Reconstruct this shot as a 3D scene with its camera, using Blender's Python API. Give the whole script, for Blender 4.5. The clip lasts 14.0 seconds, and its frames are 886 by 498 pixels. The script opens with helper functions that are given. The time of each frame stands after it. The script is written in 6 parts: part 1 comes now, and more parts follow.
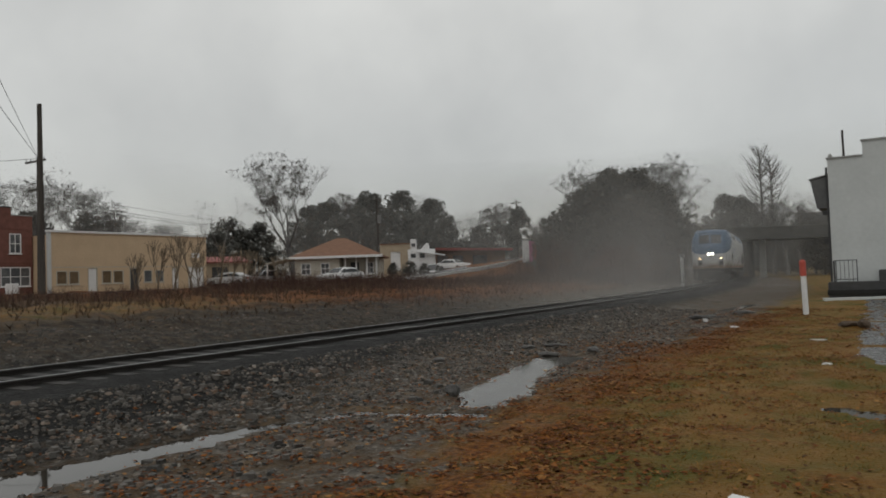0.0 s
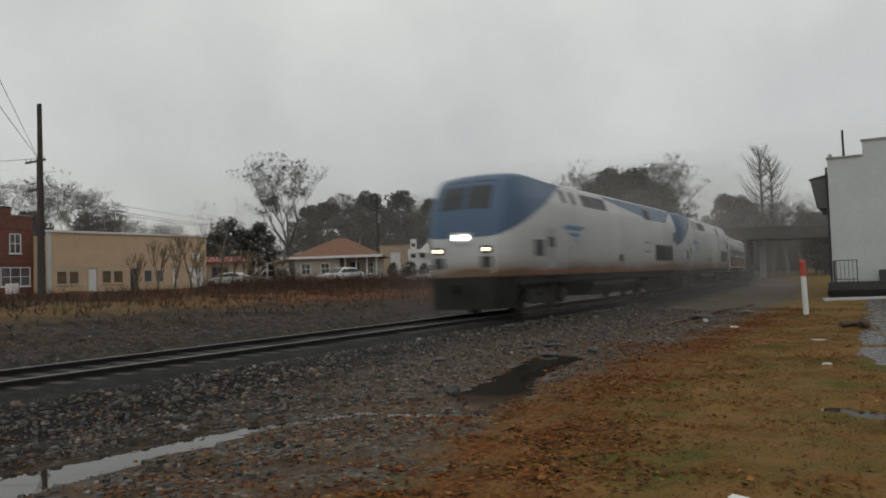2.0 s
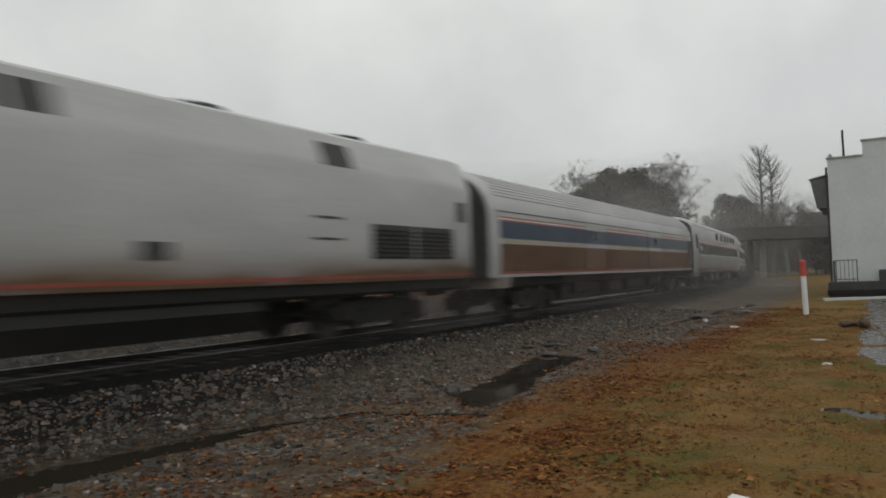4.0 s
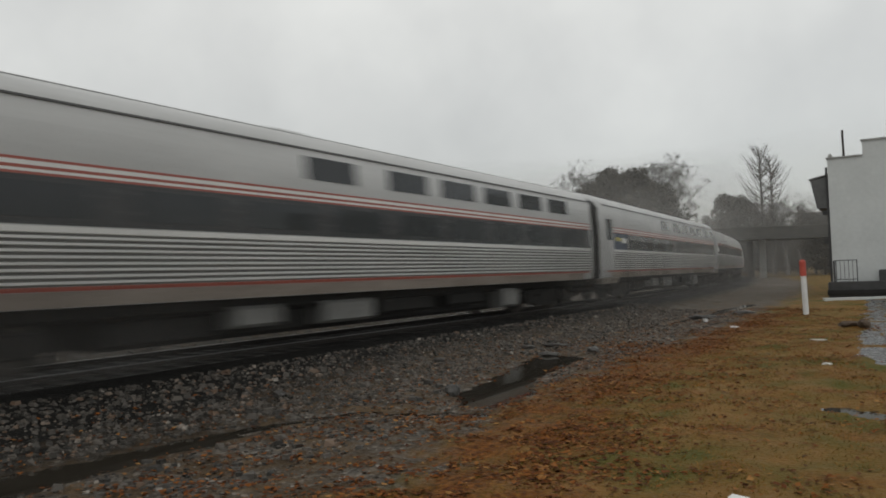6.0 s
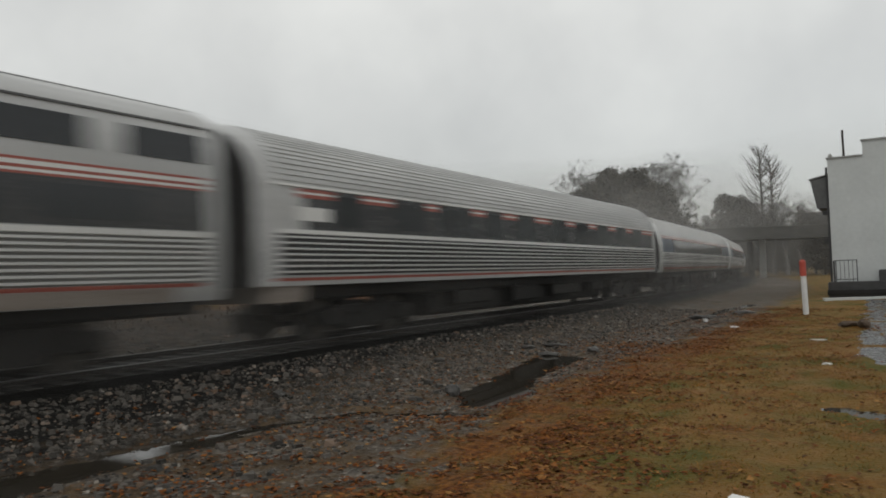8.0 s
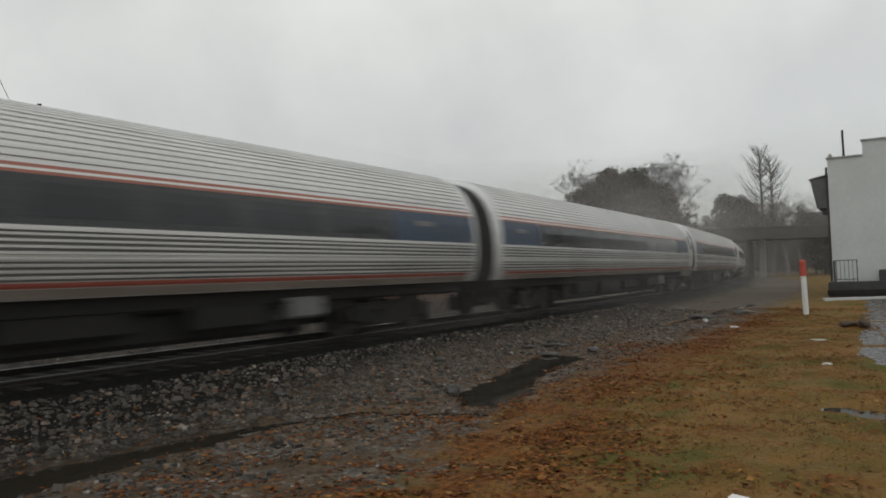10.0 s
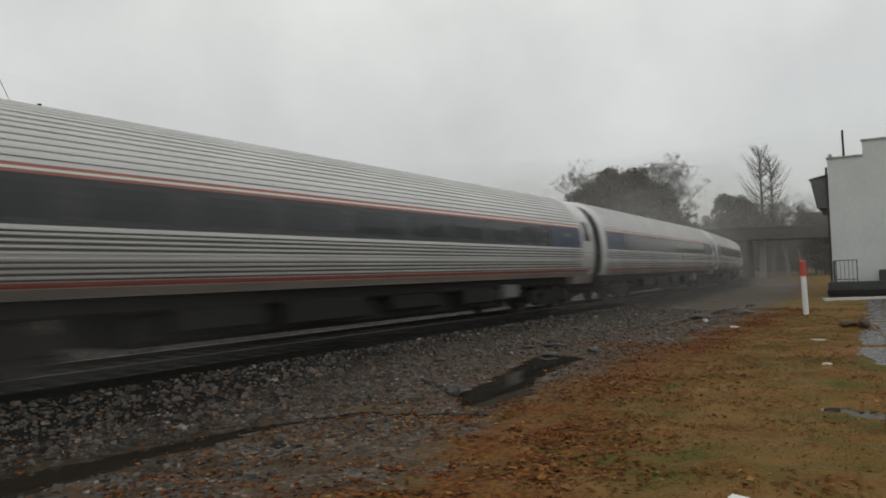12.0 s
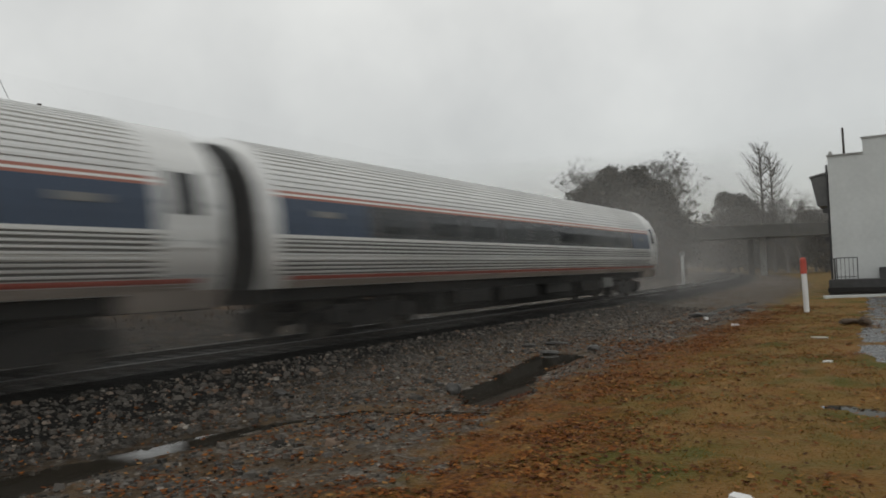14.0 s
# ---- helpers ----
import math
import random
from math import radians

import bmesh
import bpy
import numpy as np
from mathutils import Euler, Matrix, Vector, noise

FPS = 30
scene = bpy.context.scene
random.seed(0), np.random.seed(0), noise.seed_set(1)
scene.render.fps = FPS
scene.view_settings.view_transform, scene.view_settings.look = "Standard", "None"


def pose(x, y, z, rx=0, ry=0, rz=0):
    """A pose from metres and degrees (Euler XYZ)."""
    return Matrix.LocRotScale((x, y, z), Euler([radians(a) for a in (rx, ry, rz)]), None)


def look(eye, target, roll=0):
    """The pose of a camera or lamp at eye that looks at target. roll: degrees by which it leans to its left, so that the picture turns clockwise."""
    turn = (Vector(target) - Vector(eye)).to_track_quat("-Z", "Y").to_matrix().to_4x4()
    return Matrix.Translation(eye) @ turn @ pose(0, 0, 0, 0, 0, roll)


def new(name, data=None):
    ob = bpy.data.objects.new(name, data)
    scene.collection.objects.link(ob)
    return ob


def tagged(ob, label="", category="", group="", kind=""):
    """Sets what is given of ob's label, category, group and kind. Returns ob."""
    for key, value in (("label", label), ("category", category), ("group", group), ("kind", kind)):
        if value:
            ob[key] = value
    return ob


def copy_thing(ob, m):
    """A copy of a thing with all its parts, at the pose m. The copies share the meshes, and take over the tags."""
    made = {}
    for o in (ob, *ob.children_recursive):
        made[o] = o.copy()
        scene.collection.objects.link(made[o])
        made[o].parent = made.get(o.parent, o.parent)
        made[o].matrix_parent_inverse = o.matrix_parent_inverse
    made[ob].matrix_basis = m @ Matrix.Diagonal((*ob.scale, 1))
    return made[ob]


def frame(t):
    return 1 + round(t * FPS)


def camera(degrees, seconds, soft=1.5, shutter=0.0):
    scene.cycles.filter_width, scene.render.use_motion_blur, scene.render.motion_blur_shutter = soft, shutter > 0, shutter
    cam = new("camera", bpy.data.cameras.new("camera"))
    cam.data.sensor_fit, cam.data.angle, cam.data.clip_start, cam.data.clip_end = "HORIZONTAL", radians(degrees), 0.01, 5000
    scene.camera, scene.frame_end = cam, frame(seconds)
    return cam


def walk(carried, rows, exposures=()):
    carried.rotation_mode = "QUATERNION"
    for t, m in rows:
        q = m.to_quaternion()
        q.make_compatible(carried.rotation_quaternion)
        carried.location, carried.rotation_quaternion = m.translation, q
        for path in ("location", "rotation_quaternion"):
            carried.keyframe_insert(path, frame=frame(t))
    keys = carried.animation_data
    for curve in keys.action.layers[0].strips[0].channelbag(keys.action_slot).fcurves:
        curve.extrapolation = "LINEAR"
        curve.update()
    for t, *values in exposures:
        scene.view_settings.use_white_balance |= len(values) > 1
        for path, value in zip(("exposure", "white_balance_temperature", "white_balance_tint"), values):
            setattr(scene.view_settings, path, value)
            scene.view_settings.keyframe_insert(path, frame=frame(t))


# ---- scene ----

cam = camera(61.36, 14.0, soft=1.8, shutter=0.85)
scene.cycles.transparent_max_bounces = 24
VIEW = Matrix.Translation((11.0, 0, 1.18)) @ pose(0, 0, 0, 90 + 2.17, 0, 31.57) @ pose(0, 0, 0, 0, 0, -1.97)
NUDGE = Matrix.Translation((11.0, 0, 1.18)) @ pose(0, 0, 0, 90 + 2.07, 0, 31.60) @ pose(0, 0, 0, 0, 0, -2.13)
walk(cam, [(0, VIEW), (6.5, VIEW), (13.75, VIEW), (14.0, NUDGE)], exposures=[(0, 0.03), (1.6, 0.05), (2.6, 0.10), (3.2, 0.16), (5.0, 0.23), (14.0, 0.23)])

# ---- world and light: a wet overcast day ----
world = bpy.data.worlds.new("overcast")
scene.world = world
world.use_nodes = True
wn, wl = world.node_tree.nodes, world.node_tree.links
wn.clear()


def wnode(kind, **props):
    n = wn.new(kind)
    for k, v in props.items():
        n.inputs[k].default_value = v
    return n


coord = wnode("ShaderNodeTexCoord")
sky = wnode("ShaderNodeTexSky")
sky.sky_type, sky.sun_disc, sky.sun_elevation, sky.sun_rotation = "NISHITA", False, radians(50), radians(200)
cloud = wnode("ShaderNodeTexNoise", Scale=1.6, Detail=5.0, Roughness=0.5)
fine = wnode("ShaderNodeTexNoise", Scale=5.0, Detail=4.0, Roughness=0.55)
wl.new(coord.outputs["Generated"], cloud.inputs["Vector"])
wl.new(coord.outputs["Generated"], fine.inputs["Vector"])
both = wnode("ShaderNodeMix", Factor=0.3)
both.data_type = "FLOAT"
wl.new(cloud.outputs["Fac"], both.inputs[2])
wl.new(fine.outputs["Fac"], both.inputs[3])
ramp = wnode("ShaderNodeValToRGB")
ramp.color_ramp.elements[0].position, ramp.color_ramp.elements[0].color = 0.33, (0.492, 0.490, 0.466, 1)
ramp.color_ramp.elements[1].position, ramp.color_ramp.elements[1].color = 0.68, (0.745, 0.742, 0.70, 1)
wl.new(both.outputs[0], ramp.inputs["Fac"])
# the cloud sheet is thicker low over the horizon
sep = wnode("ShaderNodeSeparateXYZ")
wl.new(coord.outputs["Generated"], sep.inputs[0])
height = wnode("ShaderNodeMapRange")
for k, v in (("From Min", 0.0), ("From Max", 0.42), ("To Min", 0.70), ("To Max", 1.04)):
    height.inputs[k].default_value = v
wl.new(sep.outputs["Z"], height.inputs["Value"])
deck = wnode("ShaderNodeMix")
deck.data_type, deck.blend_type = "RGBA", "MULTIPLY"
deck.inputs["Factor"].default_value = 1.0
wl.new(ramp.outputs["Color"], deck.inputs[6])
thick = wnode("ShaderNodeMapRange")
for k, v in (("From Min", -0.25), ("From Max", 0.35), ("To Min", 1.0), ("To Max", 0.84)):
    thick.inputs[k].default_value = v
wl.new(sep.outputs["X"], thick.inputs["Value"])
layers = wnode("ShaderNodeMath")
layers.operation = "MULTIPLY"
wl.new(height.outputs["Result"], layers.inputs[0])
wl.new(thick.outputs["Result"], layers.inputs[1])
wl.new(layers.outputs[0], deck.inputs[7])
cover = wnode("ShaderNodeMix")
cover.data_type = "RGBA"
cover.inputs["Factor"].default_value = 0.985
wl.new(sky.outputs["Color"], cover.inputs[6])
wl.new(deck.outputs[2], cover.inputs[7])
back = wnode("ShaderNodeBackground", Strength=0.95)
wl.new(cover.outputs[2], back.inputs["Color"])
wl.new(back.outputs[0], wnode("ShaderNodeOutputWorld").inputs[0])

sun = new("sun", bpy.data.lights.new("sun", "SUN"))
sun.data.energy, sun.data.angle, sun.data.color = 0.35, radians(40), (1.0, 0.98, 0.95)
sun.matrix_world = look((0, 0, 50), (-12, 26, 0))

# ---- materials ----
def mat(name, c1, c2, scale=3.0, rough=0.6, metal=0.0, bump=0.0, bscale=40.0, stretch=(1, 1, 1), rvar=0.1, piece=0.0):
    """A surface of two colours mixed by a coarse and a fine grain, with its gloss and relief varied alike."""
    m = bpy.data.materials.new(name)
    m.use_nodes = True
    nt = m.node_tree
    bs = nt.nodes["Principled BSDF"]
    tc = nt.nodes.new("ShaderNodeTexCoord")
    mp = nt.nodes.new("ShaderNodeMapping")
    mp.inputs["Scale"].default_value = stretch
    nt.links.new(tc.outputs["Object"], mp.inputs["Vector"])
    a, b = nt.nodes.new("ShaderNodeTexNoise"), nt.nodes.new("ShaderNodeTexNoise")
    a.inputs["Scale"].default_value, a.inputs["Detail"].default_value = scale, 5
    b.inputs["Scale"].default_value, b.inputs["Detail"].default_value = scale * 9, 4
    for n in (a, b):
        nt.links.new(mp.outputs[0], n.inputs["Vector"])
    mx = nt.nodes.new("ShaderNodeMix")
    mx.data_type = "FLOAT"
    mx.inputs["Factor"].default_value = 0.4
    nt.links.new(a.outputs["Fac"], mx.inputs[2])
    nt.links.new(b.outputs["Fac"], mx.inputs[3])
    fac = mx.outputs[0]
    if piece:
        info = nt.nodes.new("ShaderNodeObjectInfo")
        ad = nt.nodes.new("ShaderNodeMath")
        ad.operation = "MULTIPLY_ADD"
        ad.inputs[1].default_value = piece
        nt.links.new(info.outputs["Random"], ad.inputs[0])
        nt.links.new(fac, ad.inputs[2])
        sb = nt.nodes.new("ShaderNodeMath")
        sb.operation = "SUBTRACT"
        sb.inputs[1].default_value = piece / 2
        nt.links.new(ad.outputs[0], sb.inputs[0])
        fac = sb.outputs[0]
    rp = nt.nodes.new("ShaderNodeValToRGB")
    rp.color_ramp.elements[0].position, rp.color_ramp.elements[0].color = 0.36, (*c1, 1)
    rp.color_ramp.elements[1].position, rp.color_ramp.elements[1].color = 0.64, (*c2, 1)
    nt.links.new(fac, rp.inputs["Fac"])
    nt.links.new(rp.outputs["Color"], bs.inputs["Base Color"])
    rr = nt.nodes.new("ShaderNodeMapRange")
    rr.inputs["To Min"].default_value, rr.inputs["To Max"].default_value = max(0.02, rough - rvar), min(1, rough + rvar)
    nt.links.new(b.outputs["Fac"], rr.inputs["Value"])
    nt.links.new(rr.outputs[0], bs.inputs["Roughness"])
    bs.inputs["Metallic"].default_value = metal
    if bump:
        bn = nt.nodes.new("ShaderNodeTexNoise")
        bn.inputs["Scale"].default_value, bn.inputs["Detail"].default_value = bscale, 4
        nt.links.new(tc.outputs["Object"], bn.inputs["Vector"])
        bp = nt.nodes.new("ShaderNodeBump")
        bp.inputs["Strength"].default_value, bp.inputs["Distance"].default_value = bump, 0.02
        nt.links.new(bn.outputs["Fac"], bp.inputs["Height"])
        nt.links.new(bp.outputs[0], bs.inputs["Normal"])
    return m


def glow(name, colour, strength):
    m = bpy.data.materials.new(name)
    m.use_nodes = True
    bs = m.node_tree.nodes["Principled BSDF"]
    bs.inputs["Base Color"].default_value = (*colour, 1)
    bs.inputs["Emission Color"].default_value = (*colour, 1)
    bs.inputs["Emission Strength"].default_value = strength
    return m


def island(name, stops, rough=0.8, through_light=0.0, gloss=0.2):
    """Loose pieces in one mesh: each island takes its own colour from the stops."""
    m = bpy.data.materials.new(name)
    m.use_nodes = True
    nt = m.node_tree
    bs = nt.nodes["Principled BSDF"]
    geo, rp = nt.nodes.new("ShaderNodeNewGeometry"), nt.nodes.new("ShaderNodeValToRGB")
    el = rp.color_ramp.elements
    while len(el) < len(stops):
        el.new(0.5)
    for e, (p, c) in zip(el, stops):
        e.position, e.color = p, (*c, 1)
    nt.links.new(geo.outputs["Random Per Island"], rp.inputs["Fac"])
    nt.links.new(rp.outputs["Color"], bs.inputs["Base Color"])
    bs.inputs["Roughness"].default_value = rough
    bs.inputs["Specular IOR Level"].default_value = gloss
    if through_light:
        tr, ms = nt.nodes.new("ShaderNodeBsdfTranslucent"), nt.nodes.new("ShaderNodeMixShader")
        nt.links.new(rp.outputs["Color"], tr.inputs["Color"])
        ms.inputs[0].default_value = through_light
        nt.links.new(bs.outputs[0], ms.inputs[1])
        nt.links.new(tr.outputs[0], ms.inputs[2])
        nt.links.new(ms.outputs[0], nt.nodes["Material Output"].inputs["Surface"])
    return m


STEEL = mat("stainless steel", (0.66, 0.665, 0.655), (0.78, 0.785, 0.775), 1.2, 0.4, 0.45, stretch=(1, 0.3, 3))
BRIGHT = mat("bright fluted steel", (0.72, 0.725, 0.71), (0.82, 0.825, 0.81), 1.2, 0.32, 0.35, stretch=(1, 0.3, 3))
STEEL_DULL = mat("weathered stainless roof", (0.60, 0.605, 0.595), (0.75, 0.755, 0.745), 1.0, 0.5, 0.45, stretch=(1, 0.4, 2))
# Dark copy of the steel: the shade between ribs put into colour.
STEEL_SHADE = mat("shade-darkened steel between the ribs", (0.13, 0.13, 0.125), (0.23, 0.226, 0.215), 1.0, 0.6, 0.3, stretch=(1, 0.4, 2))
ROOF_OLD = mat("dull grey ribbed roof", (0.44, 0.445, 0.44), (0.57, 0.575, 0.57), 0.8, 0.55, 0.2, stretch=(1, 0.4, 2))
SILVER = mat("silver paint", (0.36, 0.37, 0.37), (0.45, 0.46, 0.46), 0.8, 0.42, 0.25, stretch=(1, 1, 2))
GREYPAINT = mat("pale grey car paint", (0.46, 0.465, 0.46), (0.55, 0.555, 0.55), 0.8, 0.45, 0.2, stretch=(1, 0.5, 2))
WHITE_STRIPE = mat("white stripe film", (0.70, 0.70, 0.68), (0.82, 0.82, 0.80), 2, 0.4)
RED_STRIPE = mat("red stripe film", (0.30, 0.07, 0.05), (0.40, 0.11, 0.08), 2, 0.45)
ORANGE_STRIPE = mat("faded red stripe film", (0.34, 0.12, 0.085), (0.42, 0.17, 0.12), 2, 0.45)
BLUE = mat("blue livery paint", (0.028, 0.050, 0.090), (0.044, 0.072, 0.125), 1, 0.35)
BLUE_PALE = mat("light blue livery paint", (0.09, 0.19, 0.33), (0.13, 0.25, 0.40), 1, 0.35)
BAND = mat("dark window band", (0.036, 0.038, 0.040), (0.056, 0.058, 0.060), 1.5, 0.25, stretch=(1, 0.4, 1))
GLASS = mat("tinted window glass", (0.02, 0.024, 0.026), (0.032, 0.036, 0.04), 1.0, 0.08, rvar=0.03)
GRIME = mat("brown road grime on steel", (0.125, 0.066, 0.036), (0.195, 0.11, 0.064), 1.0, 0.7, 0.0, stretch=(1, 0.4, 1.5))
SILL = mat("grimy side sill", (0.26, 0.22, 0.19), (0.40, 0.35, 0.31), 1.2, 0.6, 0.2, stretch=(1, 0.4, 2))
UNDER = mat("near-black underframe", (0.006, 0.006, 0.0055), (0.015, 0.014, 0.012), 2, 0.7, 0.1)
TRUCKM = mat("near-black cast truck steel", (0.007, 0.007, 0.0065), (0.018, 0.016, 0.014), 3, 0.7, 0.1)
TANK = mat("dull silver equipment box", (0.14, 0.14, 0.135), (0.26, 0.26, 0.25), 1.4, 0.55, 0.2)
WHEELM = mat("worn wheel steel", (0.05, 0.045, 0.04), (0.12, 0.11, 0.10), 4, 0.5, 0.6)
RUBBER = mat("dark grey rubber diaphragm", (0.03, 0.03, 0.029), (0.06, 0.059, 0.057), 4, 0.8)
RAIL = mat("rusty rail steel", (0.014, 0.012, 0.010), (0.03, 0.025, 0.021), 4, 0.6, 0.3)
RAILTOP = mat("polished rail head", (0.16, 0.16, 0.16), (0.24, 0.24, 0.24), 3, 0.4, 0.8)
TIE = mat("creosoted wet timber", (0.009, 0.008, 0.007), (0.022, 0.019, 0.016), 3, 0.7, bump=0.4, piece=0.3)
LAMP = glow("headlight glow", (1.0, 0.97, 0.88), 20.0)
DITCH = glow("ditch light glow", (1.0, 0.74, 0.42), 9.0)
YELLOW_WALL = mat("buff painted block", (0.50, 0.37, 0.24), (0.58, 0.435, 0.285), 0.8, 0.8, bump=0.1)
BRICKM = mat("red brick", (0.14, 0.058, 0.044), (0.215, 0.09, 0.068), 2.5, 0.85, bump=0.3, piece=0.25)
WHITE_WALL = mat("white painted masonry", (0.50, 0.52, 0.51), (0.58, 0.60, 0.59), 0.6, 0.8, bump=0.15, bscale=12)
WHITE = mat("white paint", (0.66, 0.66, 0.65), (0.76, 0.76, 0.75), 3, 0.5)
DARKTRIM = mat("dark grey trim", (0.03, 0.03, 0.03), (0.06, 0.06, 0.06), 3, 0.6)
# Pane colour is lightened to carry the sky's reflection.
PANE = mat("sky-pale house glass", (0.06, 0.065, 0.07), (0.16, 0.165, 0.17), 1.2, 0.08)
ROOFT = mat("orange clay roof", (0.15, 0.075, 0.042), (0.21, 0.105, 0.062), 2, 0.8)
REDROOF = mat("red metal roof edge", (0.20, 0.045, 0.04), (0.28, 0.075, 0.06), 2, 0.6)
CREAM = mat("cream painted boards", (0.38, 0.35, 0.29), (0.47, 0.44, 0.37), 1.5, 0.75)
TAN = mat("tan stucco", (0.36, 0.29, 0.20), (0.44, 0.36, 0.26), 1.2, 0.8)
WOODPOLE = mat("weathered pole timber", (0.035, 0.030, 0.026), (0.075, 0.065, 0.055), 2, 0.85, stretch=(6, 6, 0.5))
CABLE = mat("black cable", (0.02, 0.02, 0.02), (0.03, 0.03, 0.03), 3, 0.7)
BRIDGEM = mat("plain dark concrete", (0.055, 0.056, 0.052), (0.09, 0.09, 0.084), 0.8, 0.8, bump=0.2)
CONCRETE = mat("wet concrete", (0.22, 0.22, 0.21), (0.34, 0.34, 0.32), 1.2, 0.6, bump=0.2)
ASPHALT = mat("wet asphalt", (0.035, 0.037, 0.04), (0.065, 0.067, 0.07), 0.8, 0.26, bump=0.15, bscale=120, rvar=0.15)
# Bark, twig, needle and leaf colours are greyed to hold distance haze.
BARK = mat("grey wet bark", (0.055, 0.05, 0.045), (0.12, 0.11, 0.10), 5, 0.85)
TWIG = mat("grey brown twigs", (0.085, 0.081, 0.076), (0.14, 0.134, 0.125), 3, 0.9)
NEEDLE = island("haze-grey pine needles", [(0, (0.105, 0.108, 0.096)), (0.5, (0.116, 0.118, 0.105)), (1, (0.128, 0.13, 0.116))], 0.9, 0.45)
IVY = island("haze-grey evergreen leaves", [(0, (0.110, 0.111, 0.099)), (0.6, (0.122, 0.121, 0.108)), (1, (0.135, 0.131, 0.117))], 0.9, 0.45)
DEADLEAF = island("brown hanging leaves", [(0, (0.10, 0.09, 0.08)), (1, (0.15, 0.135, 0.12))])
SCRUB = island("red brown weed stalks", [(0, (0.055, 0.038, 0.028)), (0.6, (0.088, 0.058, 0.040)), (1, (0.14, 0.096, 0.062))])
STONE = island("mixed ballast stones", [(0, (0.026, 0.025, 0.022)), (0.5, (0.074, 0.067, 0.058)), (0.84, (0.122, 0.108, 0.093)), (0.96, (0.155, 0.10, 0.066)), (1, (0.30, 0.28, 0.245))], 0.5, gloss=0.2)
LEAF = island("fallen oak leaves", [(0, (0.046, 0.016, 0.006)), (0.45, (0.125, 0.042, 0.012)), (0.85, (0.215, 0.078, 0.018)), (1, (0.31, 0.165, 0.055))], 0.7, gloss=0.08)
GRASS = island("short winter grass", [(0, (0.098, 0.084, 0.014)), (0.45, (0.172, 0.104, 0.024)), (1, (0.29, 0.15, 0.044))], 0.8, gloss=0.06)
REDPLASTIC = mat("faded red cap", (0.42, 0.06, 0.04), (0.52, 0.10, 0.07), 4, 0.45)
BRAMBLE = island("red brown bramble canes", [(0, (0.036, 0.021, 0.018)), (0.55, (0.070, 0.038, 0.029)), (1, (0.13, 0.078, 0.052))], 0.8)
STRAW = mat("dry straw-coloured stalks", (0.13, 0.10, 0.07), (0.24, 0.19, 0.13), 3, 0.85)


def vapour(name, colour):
    """A see-through skin standing in for haze and spray: lets light through by the density stored on the mesh."""
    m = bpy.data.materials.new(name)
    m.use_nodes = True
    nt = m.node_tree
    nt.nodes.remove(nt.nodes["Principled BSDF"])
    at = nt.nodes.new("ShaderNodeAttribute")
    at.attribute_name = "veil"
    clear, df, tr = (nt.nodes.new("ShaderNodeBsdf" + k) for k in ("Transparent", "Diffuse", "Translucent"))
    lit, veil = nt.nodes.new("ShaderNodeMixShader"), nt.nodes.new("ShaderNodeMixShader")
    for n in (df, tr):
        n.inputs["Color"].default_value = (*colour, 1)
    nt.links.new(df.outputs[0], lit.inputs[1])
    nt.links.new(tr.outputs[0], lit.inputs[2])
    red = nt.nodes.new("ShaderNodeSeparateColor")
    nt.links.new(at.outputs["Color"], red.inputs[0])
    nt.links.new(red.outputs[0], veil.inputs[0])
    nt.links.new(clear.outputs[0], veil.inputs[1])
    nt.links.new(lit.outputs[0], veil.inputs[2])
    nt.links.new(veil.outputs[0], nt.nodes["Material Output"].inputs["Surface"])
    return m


MIST = vapour("see-through haze", (0.56, 0.548, 0.526))
SPRAYM = vapour("fine water spray", (0.22, 0.215, 0.206))

water = bpy.data.materials.new("standing water")
water.use_nodes = True
wb = water.node_tree.nodes["Principled BSDF"]
wb.inputs["Base Color"].default_value, wb.inputs["Roughness"].default_value = (0.03, 0.026, 0.02, 1), 0.03
wb.inputs["IOR"].default_value = 1.33

